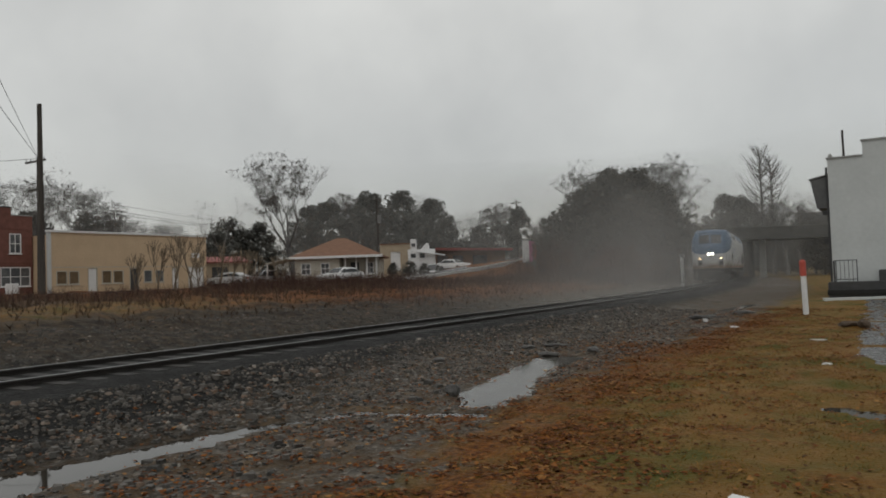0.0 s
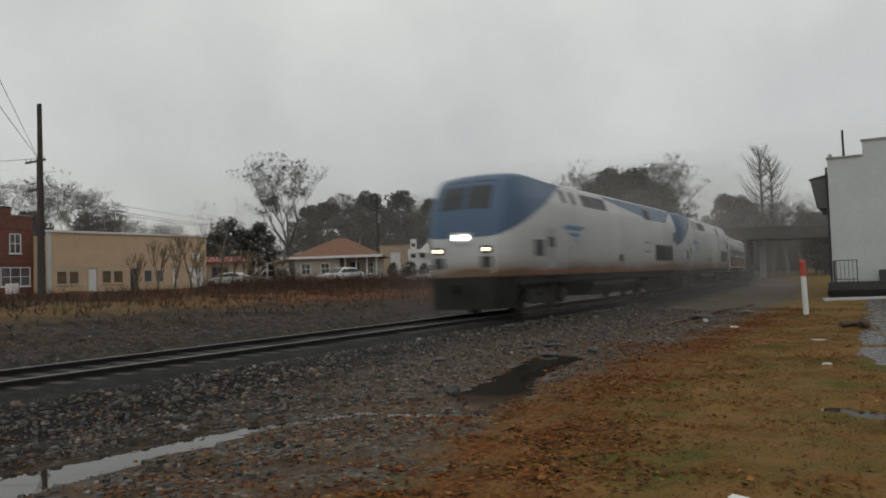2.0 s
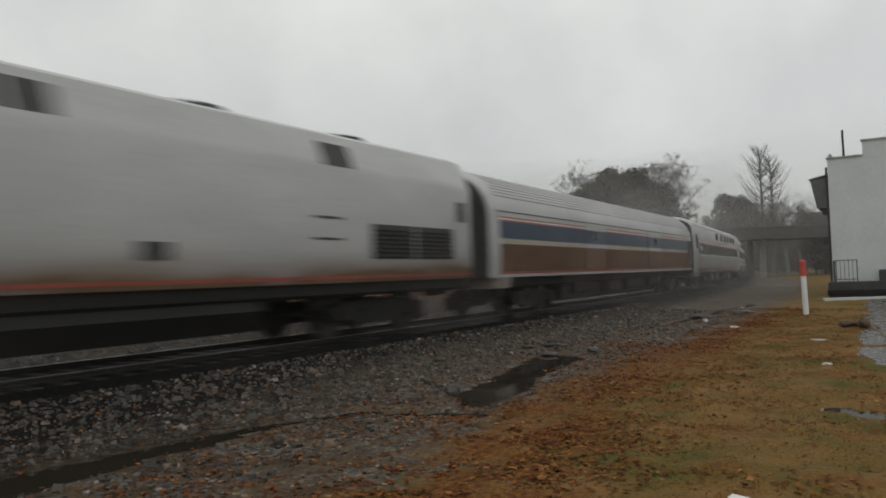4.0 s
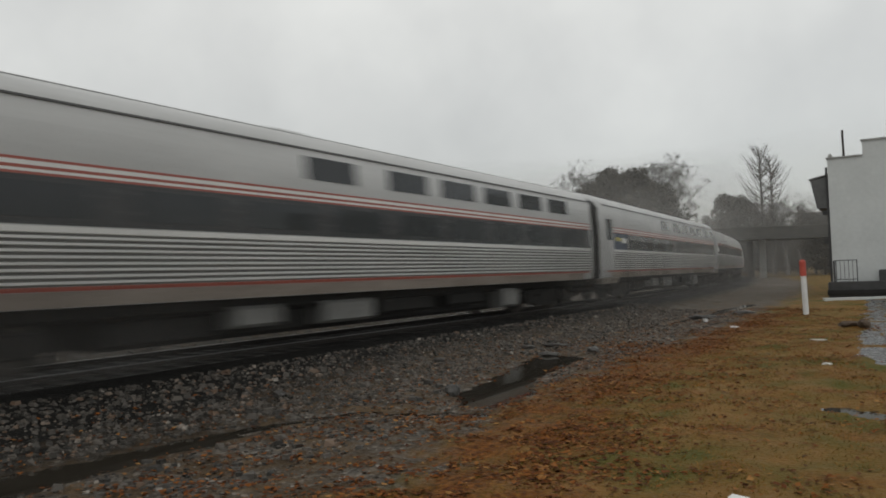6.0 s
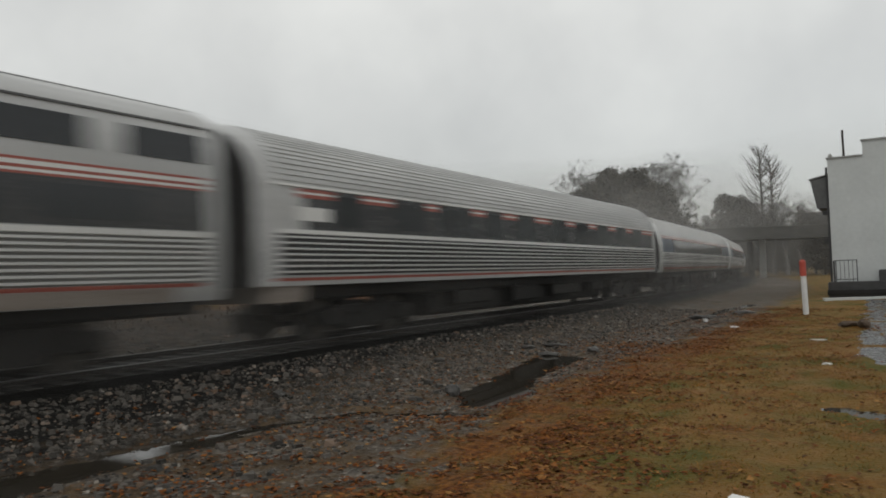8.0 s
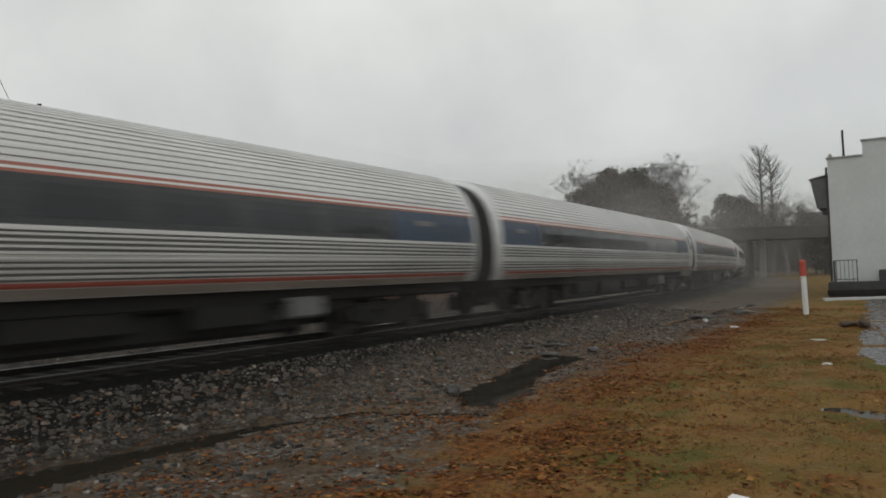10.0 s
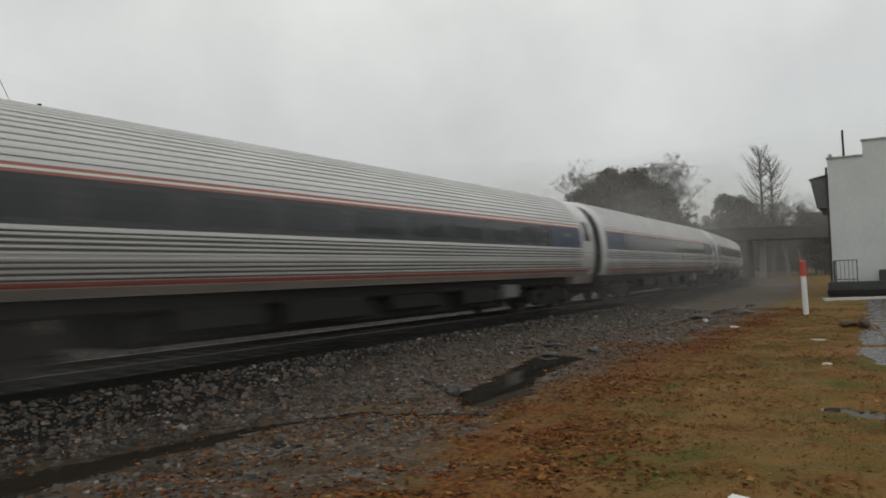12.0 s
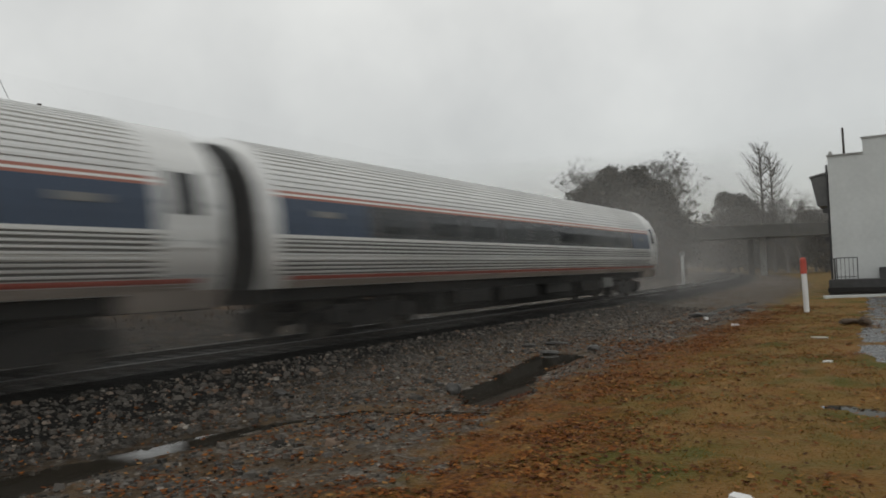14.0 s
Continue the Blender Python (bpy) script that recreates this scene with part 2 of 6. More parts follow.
# ---- builders ----
class Mesher:
    """Collects plain polygons; part() and whole() link them as one mesh."""

    def __init__(self):
        self.v, self.f, self.pieces = [], [], []

    def add(self, verts, faces):
        n = len(self.v)
        self.v.extend(verts)
        self.f.extend([tuple(i + n for i in q) for q in faces])
        return self

    def box(self, x0, x1, y0, y1, z0, z1, c=0.0):
        """A box; c cuts its long edges back."""
        if c <= 0:
            p = [(x0, z0), (x1, z0), (x1, z1), (x0, z1)]
        else:
            p = [(x0 + c, z0), (x1 - c, z0), (x1, z0 + c), (x1, z1 - c), (x1 - c, z1), (x0 + c, z1), (x0, z1 - c), (x0, z0 + c)]
        return self.prism(p, y0, y1)

    def prism(self, pts, y0, y1):
        """A closed outline in x and z, drawn out along y."""
        n = len(pts)
        v = [(x, y0, z) for x, z in pts] + [(x, y1, z) for x, z in pts]
        f = [tuple(range(n)), tuple(range(2 * n - 1, n - 1, -1))]
        f += [(i, i + n, (i + 1) % n + n, (i + 1) % n) for i in range(n)]
        return self.add(v, f)

    def loft(self, rings, caps=True):
        n = len(rings[0])
        v = [p for r in rings for p in r]
        f = [(k * n + i, (k + 1) * n + i, (k + 1) * n + (i + 1) % n, k * n + (i + 1) % n) for k in range(len(rings) - 1) for i in range(n)]
        if caps:
            f += [tuple(range(n)), tuple(range(len(v) - 1, len(v) - n - 1, -1))]
        return self.add(v, f)

    def tube(self, a, b, r0, r1=None, n=8):
        r1 = r0 if r1 is None else r1
        a, b = Vector(a), Vector(b)
        w = (b - a).normalized()
        u = w.orthogonal().normalized()
        s = w.cross(u)
        ring = lambda c, r: [tuple(c + (u * math.cos(k * math.tau / n) + s * math.sin(k * math.tau / n)) * r) for k in range(n)]
        return self.loft([ring(a, r0), ring(b, r1)])

    def disc(self, x0, x1, y, z, r, n=20):
        return self.tube((x0, y, z), (x1, y, z), r, r, n)

    def data(self, name, material, smooth=False):
        me = bpy.data.meshes.new(name)
        me.from_pydata(self.v, [], self.f)
        bm = bmesh.new()
        bm.from_mesh(me)
        bmesh.ops.recalc_face_normals(bm, faces=bm.faces)
        bm.to_mesh(me)
        bm.free()
        me.materials.append(material)
        if smooth:
            me.shade_smooth()
            me.set_sharp_from_angle(angle=radians(35))
        return me


def part(name, mb, material, parent, label="", smooth=False):
    """Links mb under its thing; a mesh gathered in pieces becomes one part for each of them."""
    for piece in mb.pieces[:-1]:
        part(name, piece, material, parent, label, smooth)
    if mb.pieces:
        mb = mb.pieces[-1]
    ob = new(name, mb.data(name, material, smooth))
    ob.parent = parent
    if label:
        tagged(ob, label)
    return ob


def whole(name, mb, material, label, category, kind="", group="", smooth=False):
    return tagged(new(name, mb.data(name, material, smooth)), label, category, group, kind)


def empty(name, m, label, category, group="", kind=""):
    ob = new(name)
    ob.matrix_basis = m
    return tagged(ob, label, category, group, kind)


def raw(name, v, f, material, smooth=False):
    """A mesh from arrays, for large counts."""
    me = bpy.data.meshes.new(name)
    me.from_pydata(v, [], f)
    me.materials.append(material)
    if smooth:
        me.shade_smooth()
    return me


# ---- the line of the track: straight, then a left-hand curve ----
BEND, RADIUS = 18.91, 434.8


def line(s):
    """Place and heading (radians) of the track's centre at s metres along it."""
    if s <= BEND:
        return 0.0, s, 0.0
    a = (s - BEND) / RADIUS
    return -RADIUS * (1 - math.cos(a)), BEND + RADIUS * math.sin(a), a


def beside(x, y):
    """Distance from the track's centre, to the camera's side positive."""
    x, y = np.asarray(x, float), np.asarray(y, float)
    return np.where(y < BEND, x, np.hypot(x + RADIUS, y - BEND) - RADIUS)


def seg_dist(x, y, pts):
    """Distance to a chain of (x, y, radius), less the radius there."""
    best = np.full(np.shape(x), 1e9)
    for (ax, ay, ar), (bx, by, br) in zip(pts, pts[1:]):
        dx, dy = bx - ax, by - ay
        t = np.clip(((x - ax) * dx + (y - ay) * dy) / (dx * dx + dy * dy), 0, 1)
        best = np.minimum(best, np.hypot(x - ax - t * dx, y - ay - t * dy) - (ar + (br - ar) * t))
    return best


def wave(x, y, scale, seed=0):
    """A smooth uneven field from a few crossed sines, -1 to 1."""
    rnd = np.random.RandomState(seed)
    out = np.zeros(np.shape(x))
    for k in range(7):
        a, ph, fr = rnd.uniform(0, 6.28), rnd.uniform(0, 6.28), rnd.uniform(0.6, 2.4) / scale
        out = out + np.sin((x * math.cos(a) + y * math.sin(a)) * fr * 6.28 + ph) / 3.2
    return out


PUDDLES = [
    ("puddle", -0.545, [(3.9, 0.6, 0.36), (4.1, 2.4, 0.48), (4.13, 3.5, 0.45), (4.2, 4.7, 0.32), (4.31, 5.6, 0.28), (4.42, 6.5, 0.18), (4.6, 7.2, 0.08)]),
    ("puddle", -0.545, [(4.6, 7.1, 0.08), (4.96, 7.7, 0.12), (5.84, 7.9, 0.13), (6.4, 8.1, 0.2)]),
    ("puddle", -0.545, [(6.1, 8.9, 0.36), (5.85, 9.7, 0.54), (5.35, 11.6, 0.40), (4.95, 14.2, 0.56)]),
    ("puddle", -0.545, [(4.6, 23.4, 0.12), (4.9, 27.0, 0.22), (4.9, 31.5, 0.32), (5.1, 36.0, 0.25)]),
    ("puddle", -0.475, [(10.30, 9.55, 0.14), (10.9, 9.3, 0.24), (11.8, 9.1, 0.22)]),
]
ROAD = [(-36.2, -20.0, 0.95), (-36.2, 40.0, 0.95), (-33.2, 49.0, 0.95), (-30.8, 56.0, 1.0), (-31.8, 68.0, 1.55), (-33.2, 86.0, 2.85), (-28.5, 101.0, 4.7), (-16.5, 112.0, 5.9), (-3.0, 122.0, 6.1), (22.0, 140.0, 6.1), (60.0, 168.0, 4.0), (160.0, 235.0, 0.0)]


def height_at(x, y):
    x, y = np.asarray(x, float), np.asarray(y, float)
    lat = beside(x, y)
    z = np.interp(lat, [-120, -60, -45, -30, -15, -9, -6.5, -4.6, -3.6, -2.9, -2.0, -1.35, 1.35, 2.0, 2.9, 4.0, 5.4, 7.2, 9, 12, 60],
                  [1.3, 1.05, 0.95, 0.85, 0.62, 0.45, 0.22, -0.12, -0.42, -0.45, -0.21, -0.095, -0.095, -0.21, -0.43, -0.50, -0.50, -0.44, -0.42, -0.42, -0.42])
    out = np.clip((np.abs(lat) - 1.8) / 1.5, 0, 1)
    z = z + out * (0.022 * wave(x, y, 1.1, 3) + 0.008 * wave(x, y, 0.3, 4)) + np.clip((-lat - 4) / 4, 0, 1) * 0.10 * wave(x, y, 4.0, 5)
    for (ax, ay, az), (bx, by, bz) in zip(ROAD[1:], ROAD[2:]):
        dx, dy = bx - ax, by - ay
        t = np.clip(((x - ax) * dx + (y - ay) * dy) / (dx * dx + dy * dy), 0, 1)
        d = np.hypot(x - ax - t * dx, y - ay - t * dy)
        rise = az + (bz - az) * t - 0.06 - np.clip(d - 4.2, 0, 99) * 0.42
        z = np.where((lat < -12) | (lat > 34), np.maximum(z, rise), z)
    for _, zw, pts in PUDDLES:
        d = seg_dist(x, y, pts) + 0.10 * wave(x, y, 0.7, 8) + 0.04 * wave(x, y, 0.22, 9)
        z = np.where(d < 0.4, np.minimum(z, zw + np.clip(d, -0.4, 0.4) * 0.16), z)
    return z


def spread(dense, far0, far1, grow=1.13):
    """Grid lines: dense stretches (from, to, step), then wider and wider to the far ends."""
    c = [q for a, b, st in dense for q in np.arange(a, b, st)]
    step = 0.16
    for sign, end in ((1, far1), (-1, far0)):
        s, p = step, c[-1] if sign > 0 else c[0]
        while (p < end) if sign > 0 else (p > end):
            s *= grow
            p += sign * s
            c.append(p) if sign > 0 else c.insert(0, p)
    return np.array(c)


def ground_material():
    m = bpy.data.materials.new("stony wet ground")
    m.use_nodes = True
    nt = m.node_tree
    nd, lk = nt.nodes, nt.links
    bs = nd["Principled BSDF"]
    tc = nd.new("ShaderNodeTexCoord")
    at = nd.new("ShaderNodeAttribute")
    at.attribute_name = "zone"
    sp = nd.new("ShaderNodeSeparateColor")
    lk.new(at.outputs["Color"], sp.inputs[0])

    def noise_of(scale, detail=5):
        n = nd.new("ShaderNodeTexNoise")
        n.inputs["Scale"].default_value, n.inputs["Detail"].default_value = scale, detail
        lk.new(tc.outputs["Object"], n.inputs["Vector"])
        return n.outputs["Fac"]

    def ramp_of(fac, stops):
        r = nd.new("ShaderNodeValToRGB")
        el = r.color_ramp.elements
        while len(el) < len(stops):
            el.new(0.5)
        for e, (p, c) in zip(el, stops):
            e.position, e.color = p, (*c, 1)
        lk.new(fac, r.inputs["Fac"])
        return r.outputs["Color"]

    def mix_of(fac, a, b):
        x = nd.new("ShaderNodeMix")
        x.data_type = "RGBA"
        lk.new(fac, x.inputs["Factor"])
        lk.new(a, x.inputs[6])
        lk.new(b, x.inputs[7])
        return x.outputs[2]

    def mask_of(weight, scale, soft=0.22):
        """The zone's weight, frayed by noise."""
        a = nd.new("ShaderNodeMath")
        a.operation = "ADD"
        lk.new(weight, a.inputs[0])
        lk.new(noise_of(scale, 6), a.inputs[1])
        r = nd.new("ShaderNodeMapRange")
        r.inputs["From Min"].default_value, r.inputs["From Max"].default_value = 1.0 - soft, 1.0 + soft
        lk.new(a.outputs[0], r.inputs["Value"])
        return r.outputs[0]

    vor = nd.new("ShaderNodeTexVoronoi")
    vor.inputs["Scale"].default_value = 22
    lk.new(tc.outputs["Object"], vor.inputs["Vector"])
    sv = nd.new("ShaderNodeSeparateColor")
    lk.new(vor.outputs["Color"], sv.inputs[0])
    gravel = ramp_of(sv.outputs[0], [(0, (0.040, 0.037, 0.032)), (0.55, (0.092, 0.083, 0.071)), (0.9, (0.160, 0.143, 0.123)), (1, (0.28, 0.255, 0.22))])
    earth = ramp_of(noise_of(2.2, 8), [(0.3, (0.042, 0.029, 0.017)), (0.52, (0.082, 0.056, 0.032)), (0.72, (0.128, 0.088, 0.050))])
    grass = ramp_of(noise_of(1.3, 8), [(0.34, (0.080, 0.076, 0.017)), (0.46, (0.140, 0.093, 0.027)), (0.66, (0.202, 0.110, 0.037))])
    leaves = ramp_of(noise_of(14, 6), [(0.34, (0.050, 0.018, 0.006)), (0.5, (0.128, 0.046, 0.011)), (0.66, (0.215, 0.086, 0.020))])
    # Near-black for oiled ballast and for shade painted beside the track.
    oil_and_shade = ramp_of(noise_of(9, 6), [(0.3, (0.005, 0.005, 0.0046)), (0.7, (0.014, 0.0135, 0.012))])
    col = mix_of(mask_of(noise_of(1.6, 7), 6.0, 0.12), gravel, earth)
    col = mix_of(mask_of(at.outputs["Alpha"], 4.0), col, earth)
    col = mix_of(mask_of(sp.outputs[0], 3.0), col, grass)
    col = mix_of(mask_of(sp.outputs[1], 2.2), col, leaves)
    col = mix_of(mask_of(sp.outputs[2], 5.0, 0.3), col, oil_and_shade)
    lk.new(col, bs.inputs["Base Color"])
    rr = nd.new("ShaderNodeMapRange")
    rr.inputs["To Min"].default_value, rr.inputs["To Max"].default_value = 0.5, 0.9
    # bare gravel and earth hold more water on their surface than grass does
    wet = nd.new("ShaderNodeMapRange")
    wet.inputs["To Min"].default_value, wet.inputs["To Max"].default_value = 0.13, 0.06
    lk.new(sp.outputs[0], wet.inputs["Value"])
    lk.new(wet.outputs[0], bs.inputs["Specular IOR Level"])
    lk.new(noise_of(3.0), rr.inputs["Value"])
    lk.new(rr.outputs[0], bs.inputs["Roughness"])
    bp = nd.new("ShaderNodeBump")
    bp.inputs["Strength"].default_value, bp.inputs["Distance"].default_value = 0.7, 0.03
    lk.new(vor.outputs["Distance"], bp.inputs["Height"])
    b2 = nd.new("ShaderNodeBump")
    b2.inputs["Strength"].default_value, b2.inputs["Distance"].default_value = 0.5, 0.03
    lk.new(noise_of(30, 6), b2.inputs["Height"])
    lk.new(bp.outputs[0], b2.inputs["Normal"])
    lk.new(b2.outputs[0], bs.inputs["Normal"])
    return m


def build_ground():
    xs, ys = spread([(-9, 3, 0.2), (3, 7, 0.07), (7, 13, 0.16)], -1800, 1800), spread([(0.5, 16, 0.09), (16, 30, 0.2)], -500, 2500)
    gx, gy = np.meshgrid(xs, ys)
    gz = height_at(gx, gy)
    n, k = len(xs), len(ys)
    v = np.stack([gx.ravel(), gy.ravel(), gz.ravel()], 1).tolist()
    f = [(j * n + i, j * n + i + 1, (j + 1) * n + i + 1, (j + 1) * n + i) for j in range(k - 1) for i in range(n - 1)]
    me = raw("ground", v, f, ground_material(), True)
    lat = beside(gx, gy).ravel()
    x, y = gx.ravel(), gy.ravel()
    step = lambda a, b, q: np.clip((q - a) / (b - a), 0, 1)
    edge = lat - 6.9 - 0.8 * step(9.0, 4.5, y) + 0.35 * wave(x, y, 2.5, 21)
    grass = np.maximum(step(-0.9, 0.8, edge), 0.75 * step(-30, -55, lat))
    grass = np.maximum(grass, 0.58 * step(-7.5, -9.5, lat) * (1 - step(-15, -18, lat)) * (1 - step(30, 46, y)))
    leaf = 0.62 * np.exp(-((edge - 0.35) / 0.75) ** 2) + 0.28 * step(0.5, 1.5, edge) + 0.30 * step(-6.5, -9, lat) + 0.62 * step(-4.0, -6.5, lat) * step(16, 28, y) + 0.16 * wave(x, y, 2.0, 22) * step(0, 1, edge)
    leaf = leaf * (1 - 0.8 * step(24, 32, y) * step(2, 4, lat))
    leaf = leaf + 0.35 * np.exp(-(((x - 6.3) / 0.9) ** 2 + ((y - 15.6) / 1.2) ** 2))
    # Oil along the rails, a darker far bank, and shade painted at near left.
    oil_and_shade = 0.98 * (1 - step(1.9, 3.1, np.abs(lat))) + 0.58 * step(-2, -4, lat) * (1 - step(-7, -11, lat)) * (1 - 0.6 * step(26, 40, y)) + 0.66 * step(1.8, 2.5, lat) * (1 - step(3.4, 5.6, lat)) * (1 - step(6, 13, y))
    soil = 0.9 * step(-3, -6, lat) + 0.4 * step(4.6, 6.2, lat)
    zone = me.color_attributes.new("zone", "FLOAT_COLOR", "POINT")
    zone.data.foreach_set("color", np.stack([grass, np.clip(leaf, 0, 1), np.clip(oil_and_shade, 0, 1), np.clip(soil, 0, 1)], 1).ravel().astype(np.float32))
    tagged(new("ground", me), "wet gravel, brown earth and leaf-strewn winter grass beside the railway", "ground", kind="structure")
    for name, zw, pts in (("puddle", -0.545, PUDDLES[0][2] + PUDDLES[1][2] + PUDDLES[2][2]), PUDDLES[3], PUDDLES[4]):
        px, py = [p[0] for p in pts], [p[1] for p in pts]
        x0, x1, y0, y1 = min(px) - 0.8, max(px) + 0.8, min(py) - 0.8, max(py) + 0.8
        w = raw(name, [(x0, y0, zw), (x1, y0, zw), (x1, y1, zw), (x0, y1, zw)], [(0, 1, 2, 3)], water)
        tagged(new(name, w), "shallow muddy rain puddle reflecting the grey sky", "puddle", kind="structure")


build_ground()


def along(s0, s1, lat, z):
    """Points every few metres on a line beside the track."""
    out = []
    s = s0
    while True:
        x, y, a = line(s)
        out.append((x + lat * math.cos(a), y + lat * math.sin(a), z, a))
        if s >= s1:
            return out
        s = min(s1, s + (6.0 if s > BEND else 12.0))


def sweep_track(profile, s0, s1, lat):
    mb = Mesher()
    rings = []
    for x, y, z, a in along(s0, s1, lat, 0):
        rings.append([(x + px * math.cos(a), y + px * math.sin(a), pz) for px, pz in profile])
    return mb.loft(rings)


def build_track():
    track = empty("railway_track", Matrix(), "single railway track with rusty rails on dark wet ballast", "railway track", kind="structure")
    web = [(-0.07, -0.172), (0.07, -0.172), (0.07, -0.16), (0.012, -0.14), (0.012, -0.05), (0.036, -0.035), (0.036, -0.006), (-0.036, -0.006), (-0.036, -0.035), (-0.012, -0.05), (-0.012, -0.14), (-0.07, -0.16)]
    head = [(-0.033, -0.006), (0.033, -0.006), (0.031, 0.0), (-0.031, 0.0)]
    for lat in (0.753, -0.753):
        r = part("rail", sweep_track(web, -120, 360, lat), RAIL, track)
        part("running_surface", sweep_track(head, -120, 360, lat), RAILTOP, r, "polished top of the rail")
    tie = Mesher().box(-1.3, 1.3, -0.115, 0.115, -0.30, -0.088, 0.012).data("tie", TIE)
    for k in range(290):
        x, y, a = line(-14 + 0.5 * k)
        t = new("tie", tie)
        t.matrix_basis = pose(x, y, random.uniform(-0.012, 0.004), 0, 0, math.degrees(a) + random.uniform(-1, 1))
        t.parent = track


build_track()

# ---- the train ----
def outline(pts):
    """Half-section (half width, z) from the sill to the ridge, as arrays with arc length."""
    p = np.array(pts, float)
    d = np.concatenate([[0], np.cumsum(np.hypot(*np.diff(p, axis=0).T))])
    return p, d


def half(o, z):
    p, _ = o
    return float(np.interp(z, p[:, 1], p[:, 0]))


def shell(o, rings):
    """Body lofted through (y, width factor, height factor)."""
    p, _ = o
    zb = p[0, 1]
    out = []
    for y, fw, fh in rings:
        right = [(x * fw, y, zb + (z - zb) * fh) for x, z in p]
        left = [(-x * fw, y, zb + (z - zb) * fh) for x, z in p[::-1] if x > 1e-6]
        out.append([(0, y, zb)] + right + left)
    return Mesher().loft(out)


def skin(o, z0, z1, y0, y1, proud=0.006, sides=(1, -1), n=3):
    """A thin panel that follows the side of the body."""
    mb = Mesher()
    zs = np.linspace(z0, z1, n + 1)
    for s in sides:
        outer = [(s * (half(o, z) + proud), z) for z in zs]
        inner = [(s * (half(o, z) - 0.03), z) for z in zs[::-1]]
        mb.pieces.append(Mesher().prism(outer + inner, y0, y1))
    return mb


def flutes(o, z0, z1, y0, y1, count, deep=0.022, share=0.62, sides=(1, -1), stop=0.0):
    """Raised ribs along the car, spaced evenly over the section."""
    p, d = o
    a, b = np.interp(z0, p[:, 1], d), np.interp(z1, p[:, 1], d)
    mb = Mesher()
    pitch = (b - a) / count
    at = lambda q: np.array([np.interp(q, d, p[:, 0]), np.interp(q, d, p[:, 1])])
    for k in range(count):
        lo, hi = at(a + pitch * (k + 0.5 - share / 2)), at(a + pitch * (k + 0.5 + share / 2))
        t = (hi - lo) / np.linalg.norm(hi - lo)
        nrm = np.array([t[1], -t[0]])
        pts = [lo - nrm * 0.01, lo + (hi - lo) * 0.22 + nrm * deep, lo + (hi - lo) * 0.78 + nrm * deep, hi - nrm * 0.01]
        for s in sides:
            mb.pieces.append(Mesher().prism([(s * x, z) for x, z in pts], y0, y1))
    return mb


def wheelset(r, gauge=0.755):
    mb = Mesher()
    mb.disc(-1.05, 1.05, 0, 0, 0.085, 10)
    for s in (1, -1):
        mb.disc(s * (gauge - 0.07), s * (gauge + 0.065), 0, 0, r, 28)
        mb.disc(s * (gauge - 0.09), s * (gauge - 0.07), 0, 0, r + 0.028, 28)
        for k in range(5):
            a = k * math.tau / 5
            mb.tube((s * (gauge + 0.066), 0.55 * r * math.cos(a), 0.55 * r * math.sin(a)), (s * (gauge + 0.085), 0.55 * r * math.cos(a), 0.55 * r * math.sin(a)), 0.06, 0.05, 6)
    return mb


def truck_frame(r, base):
    mb = Mesher()
    for s in (1, -1):
        side = [(-base / 2 - 0.45, r + 0.10), (-base / 2 - 0.3, r - 0.12), (-base / 2 + 0.35, r - 0.12), (-base / 2 + 0.6, r - 0.26), (base / 2 - 0.6, r - 0.26), (base / 2 - 0.35, r - 0.12), (base / 2 + 0.3, r - 0.12), (base / 2 + 0.45, r + 0.10), (base / 2 - 0.1, r + 0.22), (-base / 2 + 0.1, r + 0.22)]
        n = len(side)
        v = [(s * 0.92, y, z) for y, z in side] + [(s * 1.12, y, z) for y, z in side]
        mb.add(v, [tuple(range(n)), tuple(range(2 * n - 1, n - 1, -1))] + [(i, (i + 1) % n, (i + 1) % n + n, i + n) for i in range(n)])
        for q in (-base / 2, base / 2):
            mb.box(s * 1.0, s * 1.24, q - 0.17, q + 0.17, r - 0.17, r + 0.17, 0.03)
            mb.tube((s * 1.02, q * 0.45, r - 0.1), (s * 1.02, q * 0.45, r + 0.42), 0.11, 0.11, 10)
            mb.box(s * 0.7, s * 1.0, q * 1.38 - 0.05, q * 1.38 + 0.05, r - 0.3, r + 0.1)
        mb.tube((s * 1.16, -0.55, r + 0.05), (s * 1.16, 0.5, r + 0.32), 0.045, 0.045, 8)
    mb.box(-0.95, 0.95, -0.3, 0.3, r - 0.1, r + 0.3, 0.05)
    return mb


def add_trucks(car, y_list, r, base):
    frame_mesh = truck_frame(r, base)
    wheel_mesh = wheelset(r)
    for yt in y_list:
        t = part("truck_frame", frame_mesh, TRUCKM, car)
        t.location = (0, yt, 0)
        for q in (-base / 2, base / 2):
            w = part("wheelset", wheel_mesh, WHEELM, car)
            w.location = (0, yt + q, r)


